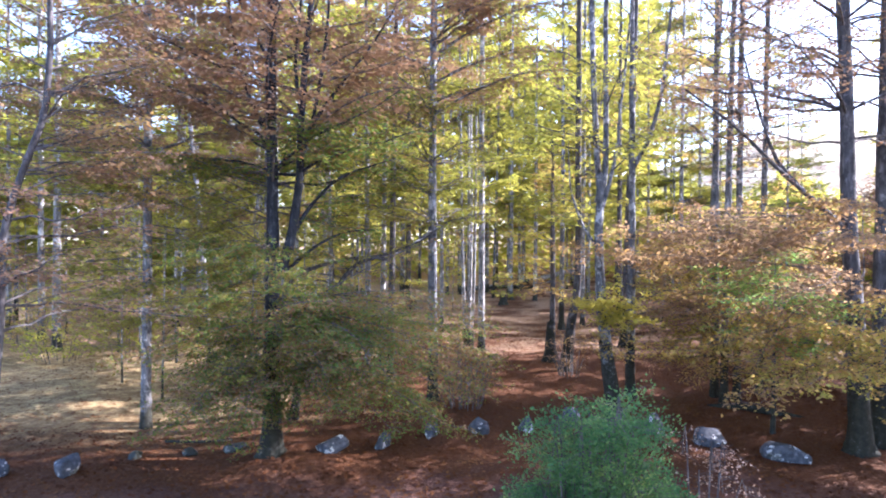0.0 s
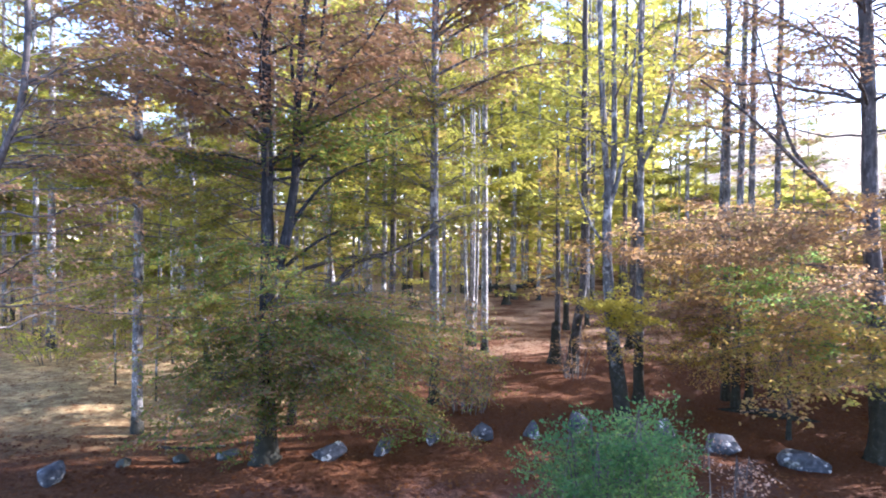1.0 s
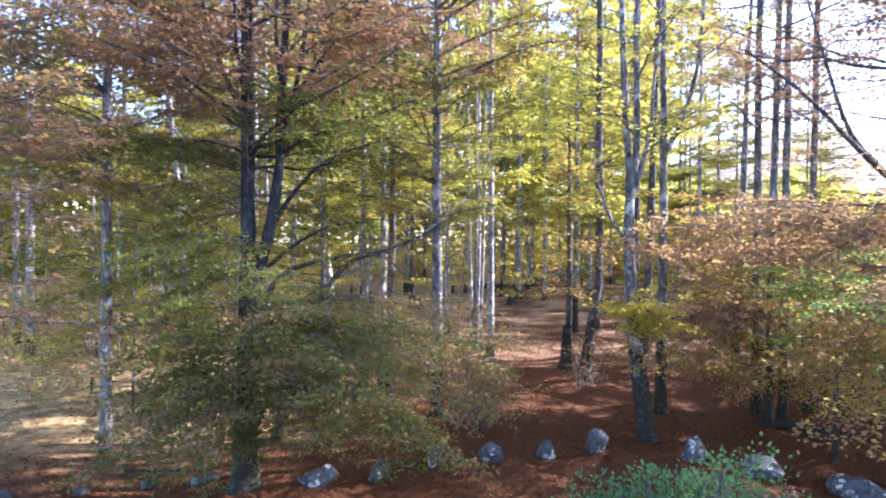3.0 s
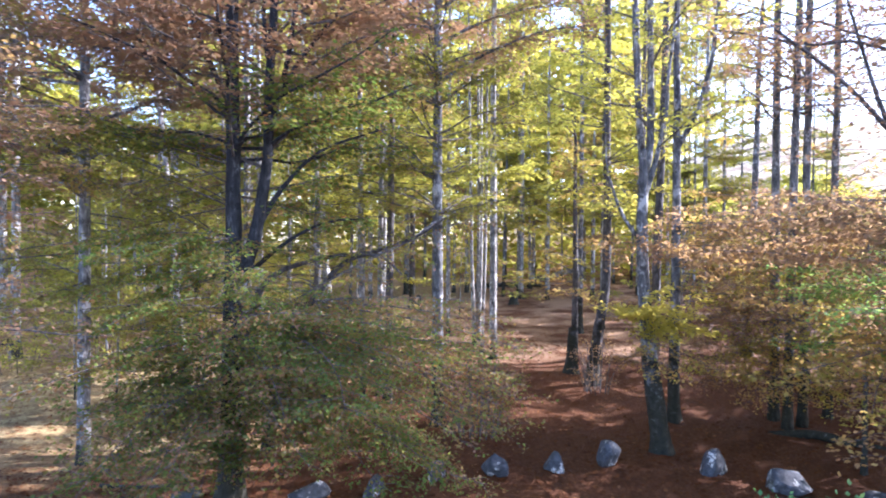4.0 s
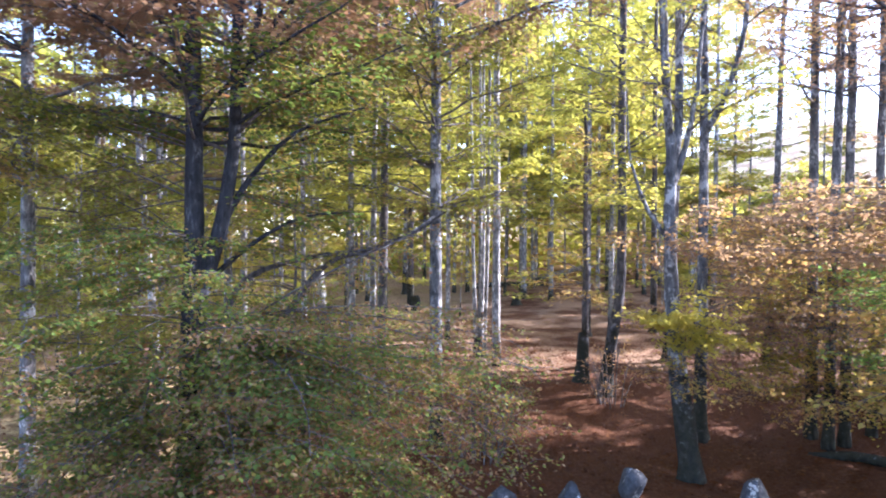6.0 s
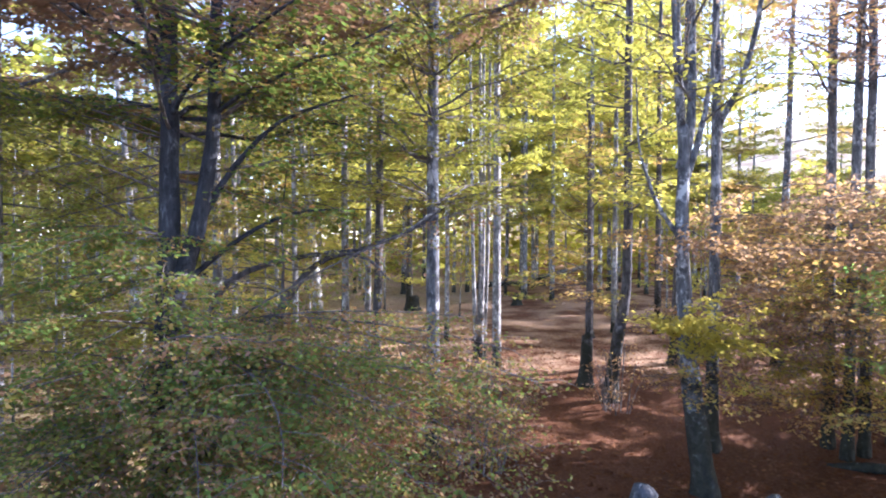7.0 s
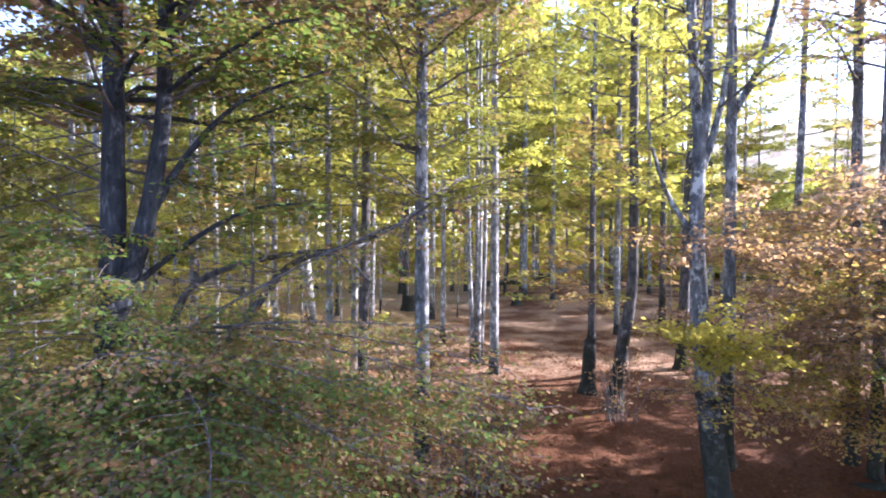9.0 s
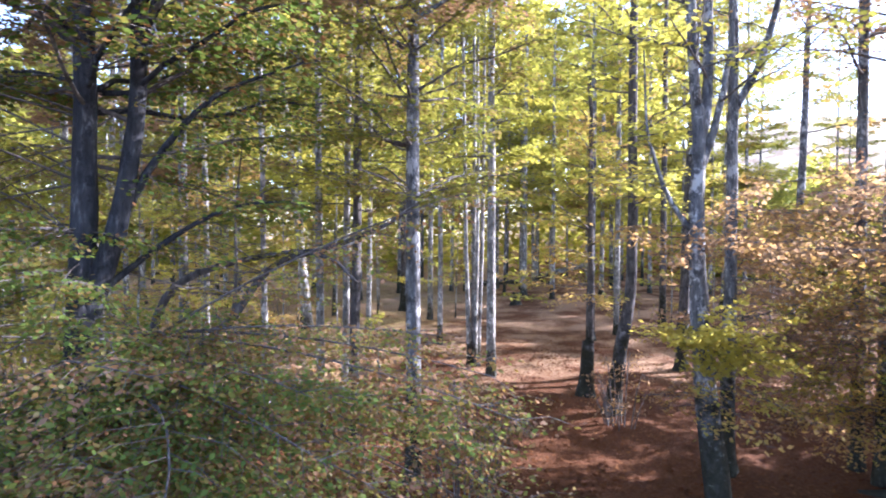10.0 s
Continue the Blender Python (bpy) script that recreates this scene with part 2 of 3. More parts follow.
def leaf_quads(at, heading, size, rng, tilt=0.34, corners=4, lift=-0.15):
    """A pointed leaf at each place: it runs along its heading, and lies nearly flat but for its tilt."""
    n = len(at)
    turn = rng.normal(0, 0.7, n)
    c, s = np.cos(turn), np.sin(turn)
    h = np.stack([heading[:, 0] * c - heading[:, 1] * s, heading[:, 0] * s + heading[:, 1] * c, rng.normal(lift, tilt * 0.7, n)], 1)
    h /= np.linalg.norm(h, axis=1)[:, None] + 1e-9
    side = np.stack([-h[:, 1], h[:, 0], rng.normal(0, tilt, n)], 1)
    side -= (side * h).sum(1)[:, None] * h
    side /= np.linalg.norm(side, axis=1)[:, None] + 1e-9
    size = size * rng.uniform(0.65, 1.3, n)
    h, side = h * size[:, None], side * size[:, None] * 0.33
    if corners == 3:
        v = np.stack([at + side * 1.2, at + h, at - side * 1.2], 1)
    else:
        v = np.stack([at, at + h * 0.45 + side, at + h, at + h * 0.45 - side], 1)
    return v.reshape(-1, 3), np.arange(corners * n).reshape(-1, corners)


def spray(path, radius, rng, leaf, per_m, spread=0.42, bare=0.2, droop=0.1, fine=True):
    """Side twigs along a limb, in one flat fan as beeches grow them, with leaves in two ranks along each twig. Gives the twigs' tubes, leaf
    places and headings."""
    length = np.linalg.norm(np.diff(path, axis=0), axis=1).sum()
    count = max(4, int(length / 0.2))
    tubes, places, heads = [], [], []
    n = len(path)
    lean = rng.normal(0, 0.16)
    for k in range(count):
        s = bare + (1 - bare) * (k + rng.uniform(0, 0.8)) / count
        p = min(s, 0.999) * (n - 1)
        i = int(p)
        start = path[i] + (path[i + 1] - path[i]) * (p - i)
        ahead = path[min(i + 1, n - 1)] - path[max(i - 1, 0)]
        ahead = ahead / (np.linalg.norm(ahead) + 1e-9)
        flat = np.array([ahead[0], ahead[1], 0])
        if np.linalg.norm(flat) < 0.25:
            a = rng.uniform(0, 6.283)
            flat = np.array([np.cos(a), np.sin(a), 0])
        flat /= np.linalg.norm(flat)
        sign = 1 if k % 2 else -1
        ang = sign * rng.uniform(0.5, 1.15)
        way = np.array([flat[0] * np.cos(ang) - flat[1] * np.sin(ang), flat[0] * np.sin(ang) + flat[1] * np.cos(ang), rng.normal(0.03 + sign * lean, 0.1)])
        size = length * spread * (1.15 - 0.75 * s) * rng.uniform(0.5, 1.25)
        size = min(size, 2.2)
        mid, end = start + way * size * 0.5, start + way * size + np.array([0, 0, -droop * size])
        if fine:
            tubes.append(tube([start, mid, end], [min(radius * 0.22, 0.007), min(radius * 0.14, 0.005), 0.0015], 3))
        else:
            tubes.append(tube([start, end], [min(radius * 0.22, 0.008), 0.002], 3))
        m = rng.poisson(per_m * size)
        if m:
            u = rng.uniform(0.06, 1.05, m)
            base = start * (1 - u)[:, None] + end * u[:, None]
            base[:, 2] += droop * size * (u - u * u) * 0.8
            rank = np.where(rng.uniform(0, 1, m) < 0.5, -1.0, 1.0)
            across = np.array([-way[1], way[0], 0.0])
            wide = np.abs(rng.normal(0, 0.16, m)) * (0.35 + 0.6 * size) * (1.1 - 0.6 * u)
            off = (rank * wide)[:, None] * across + rng.normal(0, 1, (m, 3)) * np.array([0.03, 0.03, 0.022 + leaf * 0.16])
            off[:, 2] -= wide * 0.25
            places.append(base + off)
            heads.append(way[None] * 0.7 + rank[:, None] * across * 0.7)
    return tubes, places, heads


def part(name, me, parent, label=""):
    ob = new(name, me)
    ob.parent = parent
    return tagged(ob, label)


def stem_path(points, n, rng, wander=0.03):
    p = smooth_path(points, n)
    w = np.cumsum(rng.normal(0, wander, (n, 2)), axis=0) * np.linspace(0, 1, n)[:, None] ** 0.5
    p[1:, :2] += w[1:] - w[1:2]
    return p


def tree(name, at, label, stems, bark, leaf_mat, seed, limbs=20, heights=(3, 12), reach=(3.2, 1.6), rise=(0.0, 0.7), leaf=0.09, per_m=26,
         own_limbs=(), low_leaf=None, low_z=0.0, category="tree", group="", sides=12, spread=0.42, skirts=(), corners=4, far=False):
    """A tree with its foot at (x, y): stems of (points from the foot, foot radius, top radius), limbs by chance between two heights, and limbs
    of its own, given as (points from the foot, radius). reach: limb lengths at the lowest and the highest limb. skirts: more limbs, with leaves
    of their own, as (count, heights, reach, rise, droop, sector, leaf material, leaf size, leaves a metre)."""
    rng = np.random.default_rng(seed)
    root = new(name)
    root.location = (at[0], at[1], 0)
    tagged(root, label, category, group)
    paths = []
    for k, (points, r0, r1) in enumerate(stems):
        n = 26 if sides > 8 else 14
        p = stem_path(points, n, rng, 0.012)
        s = np.linspace(0, 1, n)
        if points[0][2] <= 0.05:
            low = np.array([0.0, 0.1, 0.22, 0.37, 0.55, 0.76]) * min(p[1, 2], 0.7)
            near = p[0] + (p[1] - p[0]) * (low / p[1, 2])[:, None]
            p, s = np.vstack([near, p[1:]]), np.concatenate([s[1] * low / p[1, 2], s[1:]])
        r = r0 + (r1 - r0) * s**0.85
        if points[0][2] <= 0.05:
            r = r * (1 + (0.4 if r0 > 0.18 else 0.3) * np.exp(-(p[:, 2] / 0.25)))
            p[0, 2] = -0.12
        v, f = tube(p, r, sides, 0.07, rng)
        if r0 > 0.12 and points[0][2] <= 0.05:  # roots spread from the foot
            out = v[:, :2] - p[0, :2]
            around = np.arctan2(out[:, 1], out[:, 0])
            root_fan = 1 + (0.08 + 0.34 * np.cos(around * 4 + rng.uniform(0, 6)).clip(-0.4, 1)) * np.exp(-np.abs(v[:, 2] + 0.1) / 0.2)
            v[:, :2] = p[0, :2] + out * root_fan[:, None]
        part("trunk" if k == 0 else "stem", mesh_from("trunk", v, f, bark, True), root)
        paths.append((p, r))
    todo = []
    for points, r in own_limbs:
        todo.append((smooth_path(points, 10), r))
    for k in range(limbs):
        z = heights[0] + (heights[1] - heights[0]) * ((k + rng.uniform(0, 1)) / limbs) ** 1.15
        p, r = paths[rng.integers(len(paths))]
        if z < p[0, 2] or z > p[-1, 2]:
            p, r = paths[0]
        i = int(np.clip(np.searchsorted(p[:, 2], z), 1, len(p) - 1))
        q = (z - heights[0]) / max(0.1, heights[1] - heights[0])
        a = rng.uniform(0, 6.283)
        length = (reach[0] + (reach[1] - reach[0]) * q) * rng.uniform(0.65, 1.2)
        up = rise[0] + (rise[1] - rise[0]) * q + rng.normal(0, 0.12)
        s = np.linspace(0, 1, 8)
        bend = rng.normal(0, 0.4)
        az = a + bend * s
        out = np.cumsum(np.stack([np.cos(az) * np.cos(up), np.sin(az) * np.cos(up), np.sin(up) * (1 - 0.55 * s)], 1), axis=0) / 8 * length
        out -= out[0]
        out[:, 2] += np.cumsum(rng.normal(0, 0.035, 8)) * length * 0.5
        todo.append((p[i] + out, max(0.010, min(r[i] * 0.4, 0.007 * length + 0.006))))
    for count, hs, lengths, rise_s, drop, around, mat_s, leaf_s, per_s in skirts:
        tubes_s, pl_s, hd_s = [], [], []
        for k in range(count):
            z = rng.uniform(*hs)
            p, r = paths[0]
            i = int(np.clip(np.searchsorted(p[:, 2], z), 1, len(p) - 1))
            a, length, s = rng.uniform(*around), rng.uniform(*lengths), np.linspace(0, 1, 9)
            az = a + rng.normal(0, 0.3) * s
            slope = rise_s + rng.normal(0, 0.22) - drop * s
            out = np.cumsum(np.stack([np.cos(az) * np.cos(slope), np.sin(az) * np.cos(slope), np.sin(slope)], 1), axis=0) / 9 * length
            path = np.array([p[i][0], p[i][1], z]) + out - out[0]
            path[:, 2] = np.maximum(path[:, 2], 0.55 + 0.6 * rng.uniform())
            v, f = tube(path, (0.003 * length + 0.004) * np.linspace(1, 0.2, 9), 4, 0.05, rng)
            part("low_limb", mesh_from("limb", v, f, bark_twig, True), root)
            tw, pl, hd = spray(path, 0.02, rng, leaf_s, per_s, 0.3, 0.25, 0.2)
            tubes_s += tw
            pl_s += pl
            hd_s += hd
        part("low_twigwork", mesh_from("twigs", *joined(tubes_s), bark_twig), root)["kind"] = "stuff"
        v, f = leaf_quads(np.concatenate(pl_s), np.concatenate(hd_s), leaf_s, rng, 0.6)
        part("low_leaves", mesh_from("low_leaves", v, f, mat_s), root)
    joined_limbs = []
    tubes, groups = [], {False: ([], []), True: ([], [])}
    for path, r in todo:
        v, f = tube(path, r * np.linspace(1, 0.25, len(path)), 6 if sides > 8 else 4, 0.05, rng)
        if far:
            joined_limbs.append((v, f))
        else:
            part("limb", mesh_from("limb", v, f, bark if r > 0.03 else bark_twig, True), root)
        t, pl, hd = spray(path, r, rng, leaf, per_m, spread, fine=not far)
        tubes += t
        low = bool(low_leaf and path.mean(0)[2] < low_z)
        groups[low][0].extend(pl)
        groups[low][1].extend(hd)
    if joined_limbs:
        part("branchwork", mesh_from("branches", *joined(joined_limbs), bark_twig, True), root)["kind"] = "stuff"
    if tubes:
        part("twigwork", mesh_from("twigs", *joined(tubes), bark_twig), root)["kind"] = "stuff"
    for low, (pl, hd) in groups.items():
        if pl:
            v, f = leaf_quads(np.concatenate(pl), np.concatenate(hd), leaf, rng, 0.34, corners)
            part("low_crown" if low else "crown", mesh_from("crown", v, f, low_leaf if low else leaf_mat), root)
    return root


# ---- ground ----
def ground_height(x, y):
    """Nearly level wood floor; an open hill far off on one side."""
    d = (x - 95.0) ** 2 / 75.0**2 + (y - 165.0) ** 2 / 80.0**2
    hill = 34.0 * np.exp(-d * 1.3)
    roll = 0.06 * np.sin(x * 0.55 + 1.3) * np.cos(y * 0.43) + 0.04 * np.sin(x * 1.7 + y * 1.1)
    return roll * np.clip((y + 30) / 30, 0, 1) + hill * np.clip((y - 60) / 60, 0, 1)


def grid(near, n, far):
    s = np.linspace(-1, 1, n)
    return near * s + (far - near) * np.sign(s) * np.abs(s) ** 5


gx, gy = np.meshgrid(grid(22, 171, 900), 12 + grid(22, 171, 900), indexing="ij")
gv = np.stack([gx, gy, ground_height(gx, gy)], -1).reshape(-1, 3)
gi = (np.arange(170)[:, None] * 171 + np.arange(170)).reshape(-1)
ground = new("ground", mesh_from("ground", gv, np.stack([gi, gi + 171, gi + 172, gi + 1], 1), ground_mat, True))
tagged(ground, "forest floor strewn with red-brown beech leaves", "ground", kind="structure")


# ---- trees that stand alone ----
def up(h, lean=0.0, leany=0.0):
    return [(0, 0, 0), (lean * 0.35 * h, leany * 0.35 * h, h * 0.35), (lean * 0.7 * h, leany * 0.7 * h, h * 0.7), (lean * h, leany * h, h)]


birch = tree("birch_tree", (-6.55, 13.2), "slender birch with white-patched bark and brown leaves", [(up(16, 0.005), 0.11, 0.05)], bark_birch, leaf_rust, 1, 64, (4.4, 14), (3.8, 2.6), (0.1, 0.9), 0.08, 64, low_leaf=leaf_olive, low_z=6.0,
             skirts=[(16, (2.6, 5.0), (1.8, 3.6), 0.1, 0.2, (0.0, 6.28), leaf_olive, 0.075, 62), (9, (4.4, 8.4), (2.2, 3.6), 0.15, 0.15, (3.4, 6.28), leaf_gold, 0.075, 46)])
beech = tree(
    "beech_tree", (-3.3, 11.45), "big twin-stemmed beech with green lower and rusty upper leaves",
    [([(0, 0, 0), (-0.08, 0.25, 2), (-0.2, 0.6, 5), (-0.3, 0.8, 9), (-0.1, 0.9, 16)], 0.19, 0.05), ([(-0.12, 0.38, 2.9), (0.12, 0.5, 3.8), (0.33, 0.65, 5.2), (0.5, 0.65, 8), (1.2, 0.8, 14.5)], 0.135, 0.04)],
    bark_big, leaf_rust, 2, 108, (4.7, 14.5), (3.6, 3.0), (0.25, 1.15), 0.082, 66,
    own_limbs=[([(0.38, 0.65, 5.6), (0.75, 0.4, 6.8), (1.0, 0.2, 8.4), (1.15, 0.1, 10.5)], 0.05), ([(0.42, 0.65, 6.3), (0.2, 0.9, 7.6), (0.25, 1.2, 9.4), (0.1, 1.4, 11.5)], 0.045), ([(-0.24, 0.7, 6.0), (-0.7, 0.4, 7.2), (-0.95, 0.2, 8.8), (-1.2, 0.1, 10.8)], 0.05), ([(-0.26, 0.74, 6.9), (-0.1, 0.4, 8.2), (0.1, 0.2, 9.6), (0.2, 0.0, 11.6)], 0.04), ([(-0.28, 0.78, 7.6), (-0.9, 0.9, 8.8), (-1.5, 1.1, 10.2), (-1.9, 1.2, 11.8)], 0.04),
               ([(0.25, 0.6, 4.2), (0.6, 0.6, 4.75), (1.2, 0.5, 5.3), (2.1, 0.4, 5.6)], 0.05), ([(0.4, 0.65, 6), (0.9, 0.65, 6.8), (1.7, 0.8, 7.9), (2.5, 0.8, 9.2)], 0.05),
               ([(-0.02, 0.5, 3.3), (0.4, 0.9, 3.77), (0.85, 1.05, 4.09), (1.3, 1.05, 4.25), (1.9, 1.05, 4.29)], 0.04)],
    low_leaf=leaf_green, low_z=6.1,
    skirts=[(13, (2.2, 3.0), (4.0, 5.2), 0.0, 0.33, (5.75, 6.2), leaf_dry, 0.05, 84), (13, (1.9, 2.7), (3.0, 4.7), 0.0, 0.36, (5.6, 6.25), leaf_green, 0.05, 110), (42, (1.1, 4.0), (1.0, 2.9), 0.1, 0.5, (3.4, 6.4), leaf_green, 0.058, 130), (16, (1.4, 2.6), (1.8, 4.0), 0.05, 0.34, (3.9, 6.2), leaf_dry, 0.054, 95), (20, (1.2, 3.2), (1.6, 3.4), 0.04, 0.42, (4.0, 5.9), leaf_green, 0.054, 120), (13, (1.8, 2.9), (1.9, 3.4), 0.03, 0.35, (2.6, 6.4), leaf_olive, 0.05, 110),
            (16, (3.1, 6.0), (2.0, 3.8), 0.14, 0.16, (2.0, 4.4), leaf_olive, 0.07, 54), (12, (3.8, 6.2), (2.0, 3.4), 0.15, 0.15, (-0.6, 1.6), leaf_green, 0.07, 56)])
tree("beech_tree", (-0.35, 15.5), "slim beech with pale upper and dark lower bark", [(up(18, -0.004), 0.13, 0.05)], bark_grey, leaf_rust, 3, 96, (3.9, 14), (2.9, 3.0), (0.25, 0.9), 0.085, 56,
     own_limbs=[([(0, 0, 4.4), (-0.5, -0.6, 4.0), (-1.1, -1.2, 3.7), (-1.9, -1.6, 3.65)], 0.035)] + [([(0, 0, z), (0.9, dy * 0.3, z + 0.5), (2.0, dy * 0.7, z + 0.9), (reach, dy, z + 1.0)], 0.04) for z, dy, reach in ((7.3, -0.5, 3.0), (8.1, 0.6, 3.4), (8.8, -0.9, 2.7), (9.5, 0.2, 3.3), (10.3, -0.4, 2.9))], low_leaf=leaf_olive, low_z=7.5)
tree("beech_tree", (1.31, 23.1), "slim straight beech with pale bark", [(up(21, 0.0), 0.135, 0.05)], bark_pale, leaf_olive, 4, 40, (5.0, 18), (2.7, 2.6), (0.2, 0.9), 0.12, 40, corners=3, low_leaf=leaf_lime, low_z=9)
tree("multi_stemmed_beech", (0.85, 24.4), "clump of four thin pale beech stems", [([(-0.1, 0, 0), (-0.25, 0, 4), (-0.45, 0, 15)], 0.09, 0.03), ([(0.0, 0.1, 0), (0.0, 0.1, 6), (-0.1, 0.2, 17)], 0.09, 0.03), ([(0.12, 0, 0), (0.25, 0, 4), (0.3, 0.1, 16)], 0.09, 0.03), ([(0.05, -0.1, 0), (0.1, -0.15, 5), (0.12, -0.2, 15)], 0.07, 0.03)],
     bark_pale, leaf_lime, 5, 40, (5.5, 16), (2.6, 2.4), (0.2, 0.9), 0.12, 40, corners=3, sides=8)
thin = [  # x, y, foot radius, height, lean, bark, leaf, seed
    (-7.55, 19.5, 0.11, 14, -0.09, bark_pale, leaf_olive, 11), (-2.25, 17.4, 0.09, 15, -0.01, bark_pale, leaf_olive, 12), (-1.92, 18.1, 0.085, 16, 0.0, bark_pale, leaf_lime, 13),
    (-1.62, 17.3, 0.11, 15, 0.01, bark_dark, leaf_olive, 14), (-3.25, 17.3, 0.07, 14, -0.02, bark_pale, leaf_lime, 15), (-5.5, 30.0, 0.18, 20, -0.11, bark_pale, leaf_lime, 16),
    (-5.9, 30.6, 0.12, 19, -0.02, bark_pale, leaf_lime, 17), (3.67, 21.2, 0.12, 8, -0.01, bark_dark, leaf_gold, 18), (5.5, 29.3, 0.14, 18, 0.0, bark_grey, leaf_lime, 19),
    (-5.7, 20.5, 0.09, 15, -0.01, bark_pale, leaf_lime, 26), (-5.65, 19.1, 0.13, 15, 0.0, bark_grey, leaf_olive, 27),
    (8.5, 30.2, 0.15, 19, 0.0, bark_dark, leaf_lime, 20), (6.88, 23.7, 0.17, 19, 0.03, bark_dark, leaf_gold, 21), (4.6, 44.5, 0.2, 22, 0.0, bark_pale, leaf_lime, 22),
    (6.4, 44.4, 0.16, 21, 0.0, bark_pale, leaf_lime, 23), (-2.43, 37.9, 0.2, 20, 0.0, bark_dark, leaf_lime, 24), (10.25, 24.1, 0.15, 15, 0.03, bark_grey, leaf_gold, 25),
    (-7.6, 30.7, 0.11, 18, 0.0, bark_pale, leaf_lime, 28), (-0.25, 27.7, 0.1, 18, 0.0, bark_pale, leaf_olive, 29),
]
for x, y, r, h, lean, bark, lm, seed in thin:
    far = y > 24
    tree("slender_tree", (x, y), "slender woodland tree with " + ("pale" if bark is bark_pale else "dark") + " bark", [(up(h, lean), r, r * 0.3)], bark, lm, seed, (13 if x > 6 else 24) if not far else (22 if x > 6 else 38),
         (h * 0.26, h * (0.95 if far else 0.9)), (2.4 if not far else 3.0, 2.0), (0.1, 0.9), 0.1 if not far else 0.16, 34 if not far else 22, corners=3, group="slender trees", sides=9)
tree("beech_tree", (3.75, 19.3), "beech with a dark leaning foot and grey bark", [([(0, 0, 0), (0.15, 0, 1.5), (0.35, 0, 3.4), (0.3, 0, 9), (0.3, 0, 18)], 0.18, 0.06)], bark_dark, leaf_lime, 31, 30, (4.0, 15.5), (2.6, 2.4), (0.1, 0.9), 0.11, 42)
tree("forked_beech", (3.92, 14.1), "grey forked beech with a dark mossy foot",
     [([(0, 0, 0), (-0.24, 0, 1.6), (-0.31, 0, 2.4), (-0.39, 0, 3.15), (-0.45, 0, 4.5), (-0.47, 0, 5.6), (-0.55, 0, 6.7), (-0.9, 0.1, 16)], 0.17, 0.05),
      ([(-0.45, 0.0, 5.0), (-0.27, 0.1, 5.9), (-0.27, 0.15, 9), (-0.2, 0.2, 16)], 0.09, 0.04), ([(-0.42, 0, 4.7), (-0.2, 0, 5.4), (0.0, 0, 6.1), (0.15, 0, 7.2), (0.5, 0, 10)], 0.06, 0.02)],
     bark_grey, leaf_lime, 32, 22, (5.5, 13), (2.6, 1.7), (0.4, 1.1), 0.10, 32,
     skirts=[(18, (2.25, 2.75), (0.8, 1.5), 0.12, 0.26, (3.5, 5.7), leaf_yellow, 0.075, 150), (7, (1.5, 2.0), (0.6, 1.2), 0.1, 0.3, (3.0, 5.6), leaf_gold, 0.065, 60), (4, (1.6, 2.6), (1.2, 2.2), 0.0, 0.4, (3.4, 6.3), leaf_gold, 0.075, 40), (8, (3.7, 4.2), (1.0, 1.9), 0.05, 0.2, (3.2, 6.2), leaf_pink, 0.07, 80), (14, (6.0, 13.5), (1.6, 3.2), 0.55, -0.1, (0.0, 6.28), leaf_pink, 0.06, 5)],
     own_limbs=[([(-0.42, 0, 3.9), (-0.8, 0, 4.45), (-1.0, 0, 5.0), (-1.1, 0, 5.4), (-1.15, 0, 6.4)], 0.04)])
tree("forked_beech", (4.85, 16.1), "slim grey beech forking into thin bare branches",
     [([(0, 0, 0), (0.0, 0, 3), (0.0, 0, 6.2), (-0.05, 0, 9), (0, 0, 15)], 0.13, 0.04), ([(0.0, 0, 6.0), (0.5, 0, 7.0), (0.9, 0.1, 9), (1.2, 0, 13)], 0.07, 0.03)],
     bark_grey, leaf_lime, 33, 18, (6.0, 12), (2.4, 1.5), (0.5, 1.1), 0.10, 28,
     skirts=[(9, (3.2, 4.6), (1.6, 3.0), 0.1, 0.25, (4.6, 7.2), leaf_pink, 0.075, 52), (7, (2.4, 3.6), (1.6, 3.0), 0.1, 0.25, (4.6, 7.2), leaf_gold, 0.075, 50), (12, (1.5, 3.4), (1.3, 2.6), 0.06, 0.3, (3.5, 6.2), leaf_pink, 0.07, 64), (18, (6.0, 13.5), (1.6, 3.2), 0.55, -0.1, (0.0, 6.28), leaf_pink, 0.06, 5)])
for k, (x, y, r, lean) in enumerate([(7.24, 16.5, 0.11, 0.0), (7.2, 15.85, 0.10, 0.01), (7.6, 16.0, 0.095, 0.01), (8.4, 16.4, 0.09, 0.012)]):
    tree("slender_beech", (x, y), "grey-brown beech stem of a close clump of trees", [(up(16, lean), r, 0.05)], bark_grey, (leaf_pink, leaf_rust)[k % 2], 41 + k, 20, (6.5, 14), (2.9, 2.4), (0.3, 0.9), 0.075, 40, group="clump of beeches",
         skirts=[((18, 15, 13, 12)[k], (2.2, 4.4), (2.0, 3.8), 0.1, 0.25, (2.6, 5.4), (leaf_rust, leaf_gold, leaf_pink, leaf_gold)[k], 0.066, 60), ((13, 12, 9, 9)[k], (0.8, 2.6), (1.5, 3.4), 0.15, 0.4, (3.2, 5.2), (leaf_gold, leaf_yellow, leaf_pink, leaf_gold)[k], 0.068, 54), (10, (5.5, 13.5), (1.6, 3.2), 0.55, -0.1, (0.0, 6.28), leaf_pink, 0.06, 5)])
